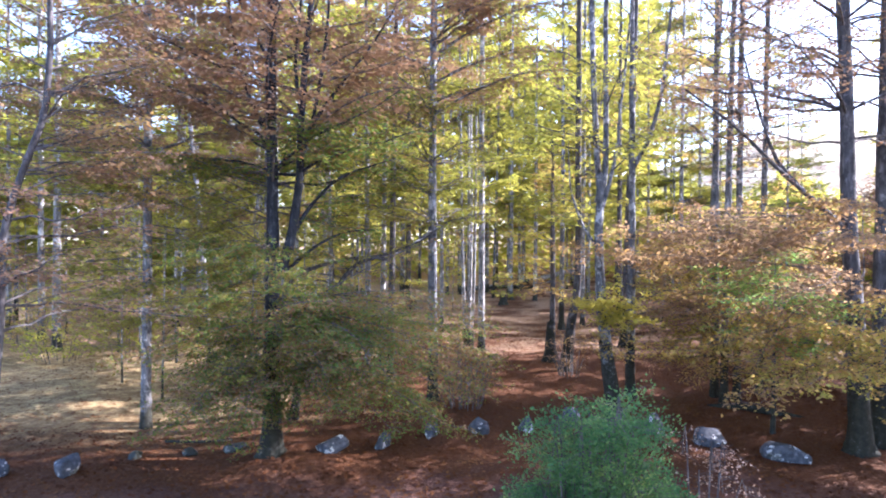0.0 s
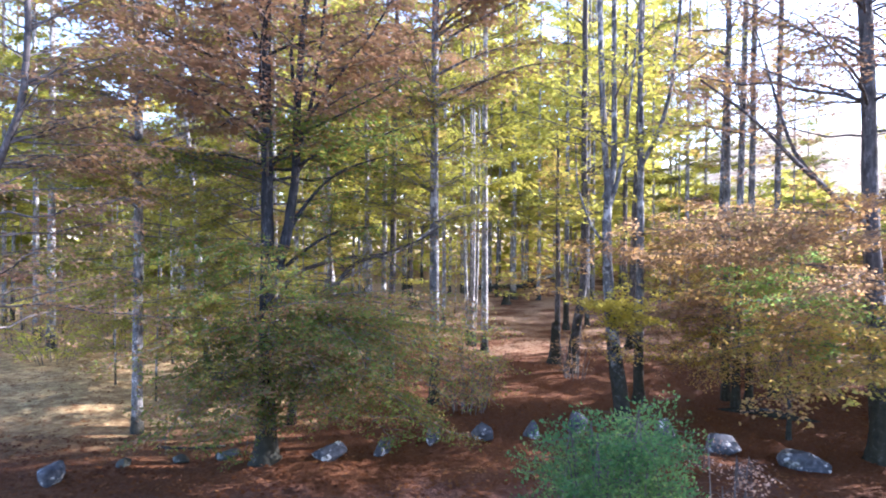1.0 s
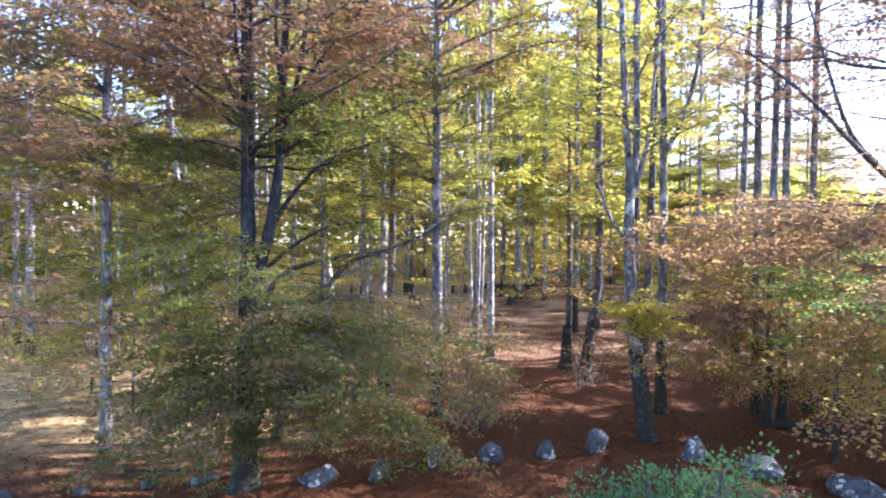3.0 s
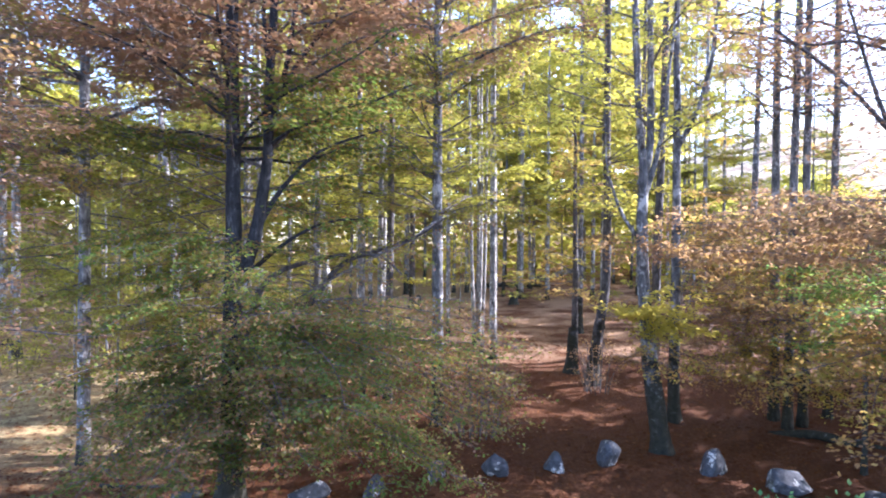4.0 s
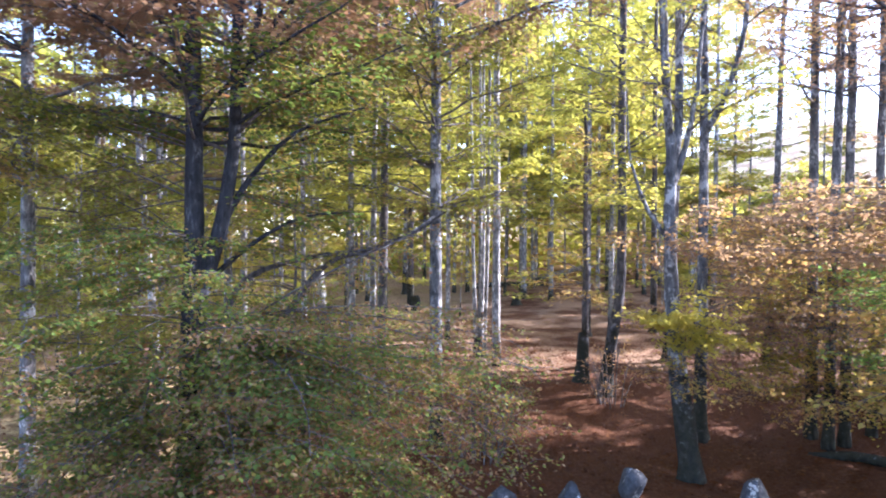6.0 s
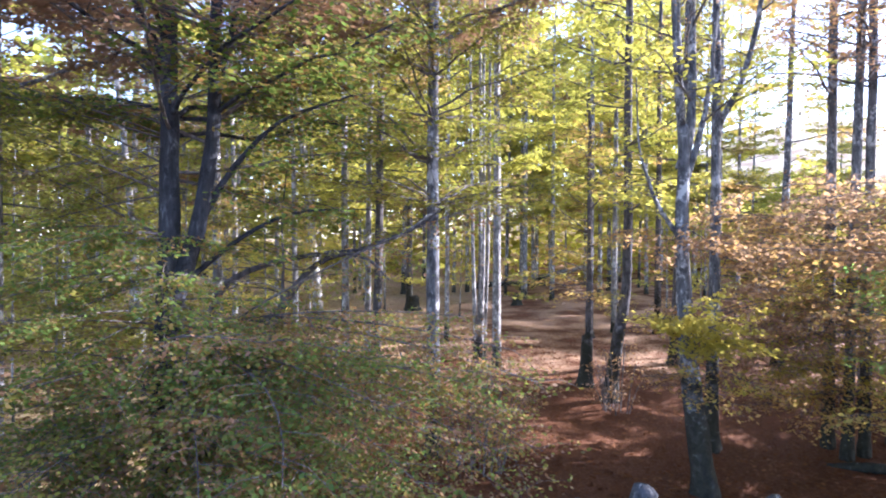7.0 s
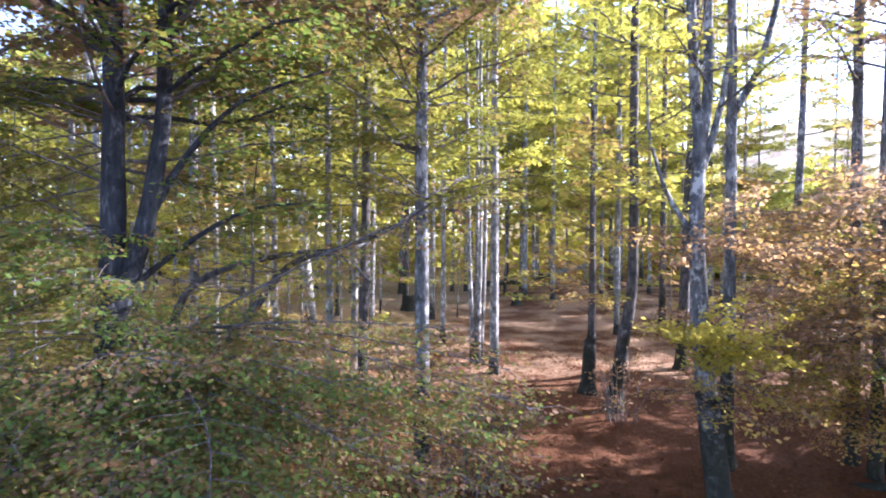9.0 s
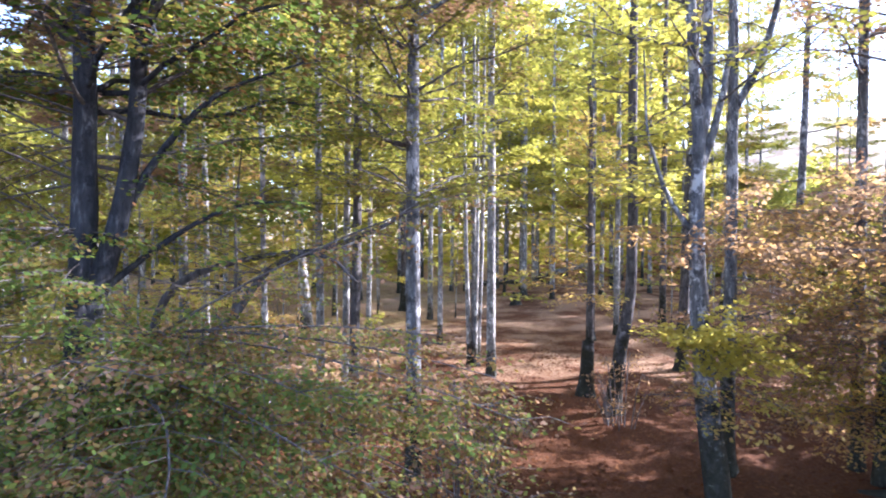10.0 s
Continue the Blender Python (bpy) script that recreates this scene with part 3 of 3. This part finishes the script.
tree("beech_tree", (8.0, 11.8), "large dark beech with a long curved low limb",
     [([(0, 0, 0), (-0.15, -0.1, 2), (-0.35, -0.2, 4.2), (-0.45, -0.2, 8), (-0.6, 0, 16)], 0.2, 0.09)], bark_dark, leaf_rust, 51, 50, (5.6, 13), (3.8, 3.0), (0.2, 0.8), 0.072, 34,
     own_limbs=[([(-0.35, -0.2, 4.2), (-1.2, -0.6, 4.75), (-2.1, -0.9, 5.35), (-3.0, -1.1, 6.1), (-3.9, -1.2, 6.7)], 0.06), ([(-1.5, -0.7, 4.95), (-2.0, -0.6, 5.6), (-2.3, -0.5, 6.6), (-2.6, -0.4, 7.8)], 0.045)],
     skirts=[(20, (3.3, 4.6), (2.5, 5.0), 0.05, 0.16, (2.2, 4.5), leaf_pink, 0.07, 60), (20, (1.6, 2.9), (2.0, 4.6), 0.08, 0.3, (2.2, 4.7), leaf_gold, 0.07, 66), (5, (2.6, 3.3), (2.0, 3.6), 0.05, 0.16, (2.4, 4.4), leaf_fresh, 0.066, 64)])
tree("beech_tree", (8.75, 12.3), "dark beech standing close beside a larger one", [(up(16, 0.0), 0.2, 0.07)], bark_dark, leaf_rust, 52, 30, (6.0, 14), (3.4, 2.4), (0.2, 0.9), 0.075, 40)
tree("slender_tree", (-6.35, 8.3), "thin crooked dark tree with brown leaves", [([(0, 0, 0), (0.2, 0, 2.8), (0.3, 0, 4.3), (0.8, 0.05, 6), (0.85, 0.1, 8), (1.0, 0.1, 11)], 0.065, 0.03)], bark_dark, leaf_rust, 53, 64, (2.6, 10), (2.4, 1.7), (0.1, 0.9), 0.065, 74,
     skirts=[(16, (3.0, 5.6), (1.4, 2.6), 0.12, 0.16, (0.0, 6.28), leaf_pink, 0.065, 62)])

# ---- low boughs and bushes ----
tree("leaning_sapling", (-3.5, 13.9), "dark leaning sapling with arching boughs", [([(0, 0, 0), (0.25, -0.1, 1.3), (0.56, -0.1, 2.47), (0.87, -0.1, 2.82), (1.33, -0.1, 3.44), (1.79, -0.1, 3.67), (2.17, -0.1, 3.6), (2.5, -0.1, 3.3)], 0.10, 0.015)], bark_dark, leaf_olive, 61, 7, (2.9, 3.6), (1.5, 1.0), (0.2, 0.4), 0.09, 10,
     own_limbs=[([(0.9, -0.1, 2.9), (0.9, 0.0, 3.5), (0.85, 0.1, 4.2), (0.95, 0.1, 5.2)], 0.03)], category="sapling")
tree("leaning_sapling", (-4.1, 14.2), "dark bent sapling arching low through the trees", [([(0, 0, 0), (0.05, 0, 1.6), (0.36, 0, 2.88), (0.77, 0, 3.33), (1.33, 0, 3.53), (1.98, 0, 3.66), (2.62, 0, 3.74), (3.42, 0, 4.07), (3.9, 0, 4.4)], 0.07, 0.02)], bark_dark, leaf_olive, 62, 6, (2.9, 3.9), (1.4, 1.0), (0.1, 0.4), 0.09, 10, category="sapling")


def shrub(name, at, label, leaf_mat, seed, stems, height, radius, leaf, per_m, z0=0.2, category="bush", droop=0.25, group="", lift=-0.15):
    """Many thin stems from one foot, arching out, each with sprays of leaves."""
    rng = np.random.default_rng(seed)
    root = new(name)
    root.location = (at[0], at[1], 0)
    tagged(root, label, category, group)
    stalks, tubes, places, heads = [], [], [], []
    for k in range(stems):
        a, q = rng.uniform(0, 6.283), math.sqrt(rng.uniform(0.02, 1))
        h = height * (1 - 0.5 * q**2) * rng.uniform(0.6, 1.0)
        r = radius * q
        foot = np.array([0.5 * r * np.cos(a), 0.5 * r * np.sin(a), -0.03])
        path = smooth_path([foot, foot + np.array([r * 0.2 * np.cos(a), r * 0.2 * np.sin(a), h * 0.55]), foot + np.array([r * 0.5 * np.cos(a), r * 0.5 * np.sin(a), h]), foot + np.array([r * 0.7 * np.cos(a), r * 0.7 * np.sin(a), h * (1 - droop * 0.6)])], 8)
        stalks.append(tube(path, 0.014 * np.linspace(1, 0.2, 8), 4))
        t, p, hd = spray(path, 0.014, rng, leaf, per_m, 0.22, z0)
        tubes += t
        places += p
        heads += hd
    part("stalk_clump", mesh_from("stems", *joined(stalks), bark_twig, True), root)["kind"] = "stuff"
    part("twigwork", mesh_from("twigs", *joined(tubes), bark_twig), root)["kind"] = "stuff"
    v, f = leaf_quads(np.concatenate(places), np.concatenate(heads), leaf, rng, 0.7, lift=lift)
    part("leaves", mesh_from("leaves", v, f, leaf_mat), root)
    return root


shrub("dry_weed", (2.65, 6.3), "tall thin dry weeds with pinkish seed heads", leaf_seed, 74, 15, 2.65, 0.5, 0.034, 26, 0.78, category="weed")
shrub("bush", (1.3, 5.4), "dense fresh green leafy bush beside the track", leaf_bush, 71, 130, 2.85, 0.7, 0.031, 190, 0.3, lift=0.7)

tree("young_beech", (7.0, 13.1), "young beech still in fresh green leaf", [(up(4.4, 0.01), 0.05, 0.015)], bark_grey, leaf_fresh, 73, 36, (1.7, 3.7), (1.7, 1.1), (0.0, 0.3), 0.07, 110, category="sapling")
for k, (x, y, h, lm) in enumerate([(-5.3, 16.4, 5.6, leaf_olive), (-7.4, 15.8, 6.0, leaf_olive), (-4.4, 18.8, 6.2, leaf_gold), (-9.2, 17.2, 6.6, leaf_olive)]):
    tree("young_beech", (x, y), "young beech with layered olive-brown autumn leaves", [(up(h, 0.02 - 0.01 * k), 0.028, 0.01)], bark_pale, lm, 75 + k, 34, (0.9, h * 0.97), (2.4, 1.2), (0.05, 0.4), 0.085, 60, category="sapling", group="young beeches", sides=8)
shrub("undergrowth_bush", (0.45, 14.9), "twiggy russet undergrowth bush at a beech foot", leaf_dry, 95, 28, 2.1, 0.95, 0.052, 75, 0.15, group="undergrowth")
for k, (x, y, h, r) in enumerate([(3.7, 18.4, 2.0, 0.6)]):
    shrub("undergrowth_bush", (x, y), "thin russet undergrowth bush with curled leaves", leaf_pink, 90 + k, 16, h, r, 0.06, 30, 0.15, group="undergrowth")
for k, (x, y, h, r) in enumerate([(-11.5, 22.0, 2.6, 1.6), (-14.5, 26.0, 3.0, 2.0), (-9.5, 27.0, 2.4, 1.5), (-4.6, 19.0, 1.6, 1.2), (-3.0, 26.0, 1.6, 1.6), (8.8, 34.0, 1.8, 2.0), (-8.0, 36.0, 2.4, 2.5), (-13.0, 20.5, 2.0, 1.6), (-16.5, 24.0, 2.6, 2.0), (-12.5, 29.0, 2.6, 2.2), (-18.0, 30.0, 2.8, 2.4)]):
    shrub("undergrowth_bush", (x, y), "thin autumn undergrowth bush with sparse leaves", (leaf_olive, leaf_lime, leaf_gold)[k % 3], 80 + k, 16, h, r, 0.10, 40, 0.15, group="undergrowth")

# ---- the wood behind: a few kinds of tree, repeated ----
kinds = []
for k, (h, r, bark, lm) in enumerate([(24, 0.14, bark_pale, leaf_lime), (26, 0.16, bark_pale, leaf_olive), (22, 0.12, bark_pale, leaf_lime), (25, 0.18, bark_grey, leaf_gold), (24, 0.14, bark_pale, leaf_rust), (21, 0.11, bark_grey, leaf_lime)]):
    kinds.append(tree("forest_tree", (-14 + 3.5 * k, 46 + (k * 7) % 5), "tall woodland beech in yellow-green autumn leaf", [(up(h, (k - 2) * 0.006), r, 0.04)], bark, lm, 100 + k, 52, (4.0, h * 0.96), (3.2, 3.0), (0.1, 0.8), 0.17, 27, corners=3, group="trees of the wood", sides=8, far=True))
rng = np.random.default_rng(7)
spots = [(-14 + 3.5 * k, 46 + (k * 7) % 5) for k in range(6)]


def stand(n, xr, yr, gap, keep=lambda x, y: True, which=(0, 1, 2, 3, 4, 5)):
    made = tries = 0
    while made < n and tries < 4000:
        tries += 1
        x, y = rng.uniform(*xr), rng.uniform(*yr)
        if min(math.hypot(x - a, y - b) for a, b in spots) < gap or not keep(x, y):
            continue
        spots.append((x, y))
        s = rng.uniform(0.85, 1.15)
        copy_thing(kinds[which[rng.integers(len(which))]], pose(x, y, float(ground_height(np.array(x), np.array(y))), 0, 0, rng.uniform(0, 360)) @ Matrix.Diagonal((s, s, s, 1)))
        made += 1


stand(32, (-34, 16), (30, 64), 2.2, lambda x, y: -0.8 * y < x < 0.27 * y and not (2 < x < 5 and y < 48))
stand(5, (9, 36), (40, 64), 5.0, lambda x, y: x > 0.27 * y and x < 0.62 * y, (2, 5))
stand(7, (-26, -9.5), (21, 33), 3.0, lambda x, y: abs(x) < 0.95 * y)
stand(9, (8, 26), (40, 66), 2.6, lambda x, y: 0.2 * y < x < 0.4 * y, (0, 1, 2, 5))
stand(6, (-6, 18), (46, 66), 2.2, lambda x, y: x < 0.3 * y)
for x, y, k, s in ((1.0, 49.5, 0, 1.15), (3.3, 51, 1, 1.15), (5.0, 50, 2, 1.2)):
    spots.append((x, y))
    copy_thing(kinds[k], pose(x, y, 0, 0, 0, 40 * x) @ Matrix.Diagonal((s, s, s, 1)))
# unseen trees out of view on the right, added to shade the ground
for x, y, k, s in ((19.5, 25.0, 5, 0.8), (14.6, 17.8, 1, 0.4), (16.4, 19.0, 0, 0.45), (17.8, 20.8, 1, 0.48), (16.4, 21.6, 0, 0.42), (12.4, 10.2, 3, 0.8), (13.8, 6.6, 0, 0.85), (15.6, 11.6, 1, 0.85), (17.8, 8.2, 3, 0.9), (13.0, 3.0, 1, 0.85)):
    spots.append((x, y))
    copy_thing(kinds[k], pose(x, y, 0, 0, 0, 40 * x) @ Matrix.Diagonal((s, s, s, 1)))
# unseen tall beeches, added out of view so that their high crowns shade the track
tall = tree("shade_beech", (23.0, 11.5), "unseen tall beech added to shade the track with its high crown", [(up(24, 0.004), 0.17, 0.05)], bark_grey, leaf_olive, 110, 60, (11.5, 23), (5.0, 2.6), (0.15, 0.9), 0.2, 26, corners=3, group="tall beeches", sides=9, far=True)
spots.append((23.0, 11.5))
for x, y, s in ((17.5, 2.0, 1.0),):
    spots.append((x, y))
    copy_thing(tall, pose(x, y, 0, 0, 0, 70 * x) @ Matrix.Diagonal((s, s, s, 1)))


# ---- saplings under the trees ----
young = []
for k, (lm, h) in enumerate([(leaf_lime, 6.0), (leaf_yellow, 5.0), (leaf_olive, 7.0), (leaf_rust, 4.5)]):
    young.append(tree("young_tree", (-6.5 + 6.8 * k, 32 + 3 * (k % 2)), "young understorey tree in " + ("russet" if lm is leaf_rust else "yellow-green") + " leaf", [(up(h, 0.02), 0.04, 0.01)], bark_pale, lm, 130 + k, 18 if k < 3 else 30, (1.5 if k < 3 else 0.7, h * 0.98), (2.2, 0.9), (0.05, 0.5), 0.14 if k < 3 else 0.09, 26 if k < 3 else 70, group="understorey trees", sides=6, corners=3, far=True))
spots += [(-6.5 + 6.8 * k, 32 + 3 * (k % 2)) for k in range(4)]
kinds = young
# russet thicket, mostly out of view, added to keep the low sun off the track
for x, y, k, s in ((9.6, 19.2, 3, 0.8), (10.8, 20.6, 1, 1.0), (12.2, 20.2, 3, 1.2), (11.6, 18.4, 3, 1.0), (13.6, 18.6, 3, 1.3), (12.8, 17.2, 3, 1.3), (11.2, 16.6, 3, 1.2), (13.4, 21.8, 1, 1.1), (9.0, 21.6, 3, 0.75), (15.0, 20.8, 3, 1.1), (10.6, 13.6, 3, 1.1), (11.8, 15.0, 3, 1.2), (13.0, 16.2, 3, 1.2),
                   (12.4, 13.2, 3, 1.2), (14.0, 14.8, 3, 1.2), (15.5, 16.8, 3, 1.2), (11.0, 11.8, 3, 1.1), (13.2, 11.8, 3, 1.2), (15.0, 13.6, 3, 1.2), (11.2, 9.4, 3, 1.1), (10.8, 7.4, 3, 1.1)):
    spots.append((x, y))
    copy_thing(young[k], pose(x, y, 0, 0, 0, 97 * x) @ Matrix.Diagonal((s, s, s, 1)))
stand(16, (-26, 14), (25, 44), 1.6, lambda x, y: -0.75 * y < x < 0.3 * y and not 1.6 < x < 5.5, (0, 1, 2))
stand(6, (5, 24), (28, 46), 2.0, lambda x, y: 0.25 * y < x < 0.62 * y, (0, 1))
stand(9, (-20, -7), (19.5, 28), 1.6, lambda x, y: -0.8 * y < x < -0.42 * y, (0, 2))
stand(5, (5.8, 16), (22, 30), 1.5, lambda x, y: 0.3 * y < x < 0.68 * y, (3, 3, 1))


# ---- far woods ----
def far_woods(seed, n):
    rng = np.random.default_rng(seed)
    az = rng.uniform(-0.95, 0.95, n)
    open_side = (az > 0.33) & (az < 0.62)
    d = rng.uniform(66, 120, n)
    top = 30 + 4 * np.sin(az * 23) + 2.5 * np.sin(az * 57 + d * 0.3)
    top = np.where(az < -0.3, 19 + 4 * np.sin(az * 31), top)
    top = np.where(open_side, 7 + 2 * np.sin(az * 40), top)
    z = top * rng.uniform(0, 1, n) ** 0.9
    x, y = d * np.sin(az), d * np.cos(az)
    at = np.stack([x, y, z + ground_height(x, y)], 1)
    way = rng.normal(0, 1, (n, 3))
    way[:, 2] *= 0.2
    return leaf_quads(at, way / np.linalg.norm(way, axis=1)[:, None], 1.0, rng, 0.5, 3)


tagged(new("far_woods", mesh_from("far_woods", *far_woods(9, 120000), leaf_lime)), "distant yellow-green autumn woods", "woods", kind="stuff")


# ---- fallen wood ----
def fallen_log(points, r, seed, label, bark):
    rng = np.random.default_rng(seed)
    p = smooth_path(points, 14)
    v, f = tube(p, r * np.linspace(1, 0.7, 14) * (1 + rng.normal(0, 0.05, 14)), 10, 0.08, rng)
    ends = [np.array([[*range(10)][::-1]]), np.array([[*range(len(v) - 10, len(v))]])]
    me = mesh_from("fallen_log", v, f, bark, True)
    bm = bmesh.new()
    bm.from_mesh(me)
    bm.verts.ensure_lookup_table()
    for e in ends:
        bm.faces.new([bm.verts[i] for i in e[0]])
    bm.to_mesh(me)
    bm.free()
    return tagged(new("fallen_log", me), label, "log")


fallen_log([(6.6, 15.55, -0.14), (7.3, 15.2, 0.02), (7.9, 14.75, -0.01), (8.8, 14.45, -0.16)], 0.11, 301, "dark mossy fallen log on the leaf litter", bark_dark)
fallen_log([(7.5, 60.0, 0.3), (10.0, 60.5, 0.9), (13.0, 61.0, 1.6)], 0.25, 302, "pale fallen trunk lying aslant in the wood", bark_pale)
fallen_log([(1.5, 52.0, 0.2), (4.5, 53.0, 0.35), (8.0, 53.5, 0.25)], 0.22, 303, "pale fallen trunk lying in the leaves", bark_pale)
fallen_log([(-0.15, 15.3, 0.02), (-0.6, 15.9, 0.9), (-1.05, 16.4, 1.75)], 0.022, 304, "thin broken branch leaning on the undergrowth", bark_grey)
fallen_log([(-5.6, 12.1, 0.03), (-4.9, 12.0, 0.06), (-4.3, 12.2, 0.04)], 0.03, 305, "thin dead branch on the leaf litter", bark_grey)


def stump(at, r, h, seed):
    rng = np.random.default_rng(seed)
    z = np.array([-0.1, 0.05, 0.2, 0.45, h * 0.8, h])
    p = np.stack([0.03 * z, 0 * z, z], 1)
    v, f = tube(p, r * np.array([1.9, 1.6, 1.25, 1.05, 0.95, 0.9]), 12, 0.12, rng)
    v[-12:, 2] += rng.normal(0, 0.05, 12)
    me = mesh_from("stump", v, f, bark_dark, True)
    bm = bmesh.new()
    bm.from_mesh(me)
    bm.verts.ensure_lookup_table()
    bm.faces.new([bm.verts[i] for i in range(len(v) - 12, len(v))])
    bm.to_mesh(me)
    bm.free()
    ob = new("tree_stump", me)
    ob.location = (at[0], at[1], 0)
    return tagged(ob, "dark broken tree stump among fallen leaves", "stump", "tree stumps")


stump((3.7, 40.5), 0.22, 0.7, 311)
stump((3.55, 21.0), 0.16, 1.3, 312)
stump((-2.2, 37.6), 0.3, 0.8, 313)


# ---- boulders ----
def boulder(at, w, h, seed, turn, label="grey boulder with pale lichen beside the track", mat=None):
    rng = np.random.default_rng(seed)
    bm = bmesh.new()
    bmesh.ops.create_icosphere(bm, subdivisions=3, radius=1.0)
    cuts = [(rng.normal(0, 1, 3), rng.uniform(0.42, 0.8)) for _ in range(12)]
    for v in bm.verts:
        p = np.array(v.co)
        for n, d in cuts:
            n = n / np.linalg.norm(n)
            over = p @ n - d
            if over > 0:
                p = p - n * over * 0.97
        p *= 1 + 0.05 * noise.noise(Vector(p * 2.5) + Vector((seed, 0, 0))) + 0.03 * noise.noise(Vector(p * 7))
        v.co = (p[0] * w * 0.62, p[1] * w * 0.5, p[2] * h * 0.78 + h * 0.35)
    me = bpy.data.meshes.new("boulder")
    bm.to_mesh(me)
    bm.free()
    me.materials.append(mat or stone)
    me.polygons.foreach_set("use_smooth", np.ones(len(me.polygons), bool))
    ob = new("boulder", me)
    ob.matrix_world = pose(at[0], at[1], float(ground_height(np.array(at[0]), np.array(at[1]))) - 0.03, 0, 0, turn)
    return tagged(ob, label, "boulder", "boulders along the track")


for k, (x, y, w, h) in enumerate([(-7.7, 10.4, 0.5, 0.45), (-6.5, 10.35, 0.55, 0.48), (-5.75, 11.2, 0.3, 0.22), (-4.9, 11.6, 0.4, 0.2), (-4.1, 11.75, 0.55, 0.26), (-2.2, 11.65, 0.62, 0.36), (-1.25, 12.05, 0.38, 0.42),
                                  (-0.3, 12.5, 0.48, 0.4), (0.66, 12.7, 0.5, 0.4), (1.7, 13.1, 0.42, 0.36), (2.65, 13.3, 0.55, 0.45), (4.4, 13.05, 0.62, 0.48), (5.35, 12.4, 0.72, 0.48), (6.45, 11.6, 0.8, 0.38), (9.0, 11.3, 0.55, 0.5)]):
    if 2 <= k <= 4:
        boulder((x, y), w * 0.92, h * 0.8, 200 + k, 37 * k, "low dark mossy stone half sunk in fallen leaves", mossy_stone)
    else:
        boulder((x, y), w * 0.92, h * 0.92, 200 + k, 37 * k)


# ---- fallen leaves ----
def litter(seed, n):
    rng = np.random.default_rng(seed)
    x, y = rng.uniform(-13, 13, n), 7 + 22 * rng.uniform(0, 1, n) ** 1.3 + rng.normal(0, 1.2, n)
    keep = ~((x < -3.5) & (y > 12.8) & (y < 24) & (rng.uniform(0, 1, n) < 0.75))
    x, y = x[keep], y[keep]
    n = len(x)
    at = np.stack([x, y, ground_height(x, y) + 0.012 + rng.uniform(0, 0.02, n)], 1)
    a = rng.uniform(0, 6.283, n)
    return leaf_quads(at, np.stack([np.cos(a), np.sin(a), 0 * a], 1), 0.085, rng, 0.25)


leaf_litter = leaf_material("leaf_litter", ((0.045, 0.014, 0.006), (0.085, 0.029, 0.01), (0.13, 0.049, 0.017), (0.24, 0.115, 0.045)), 0.1, 0.7)
tagged(new("fallen_leaves", mesh_from("fallen_leaves", *litter(5, 50000), leaf_litter)), "red-brown fallen leaves strewn on the ground", "fallen leaves", kind="stuff")
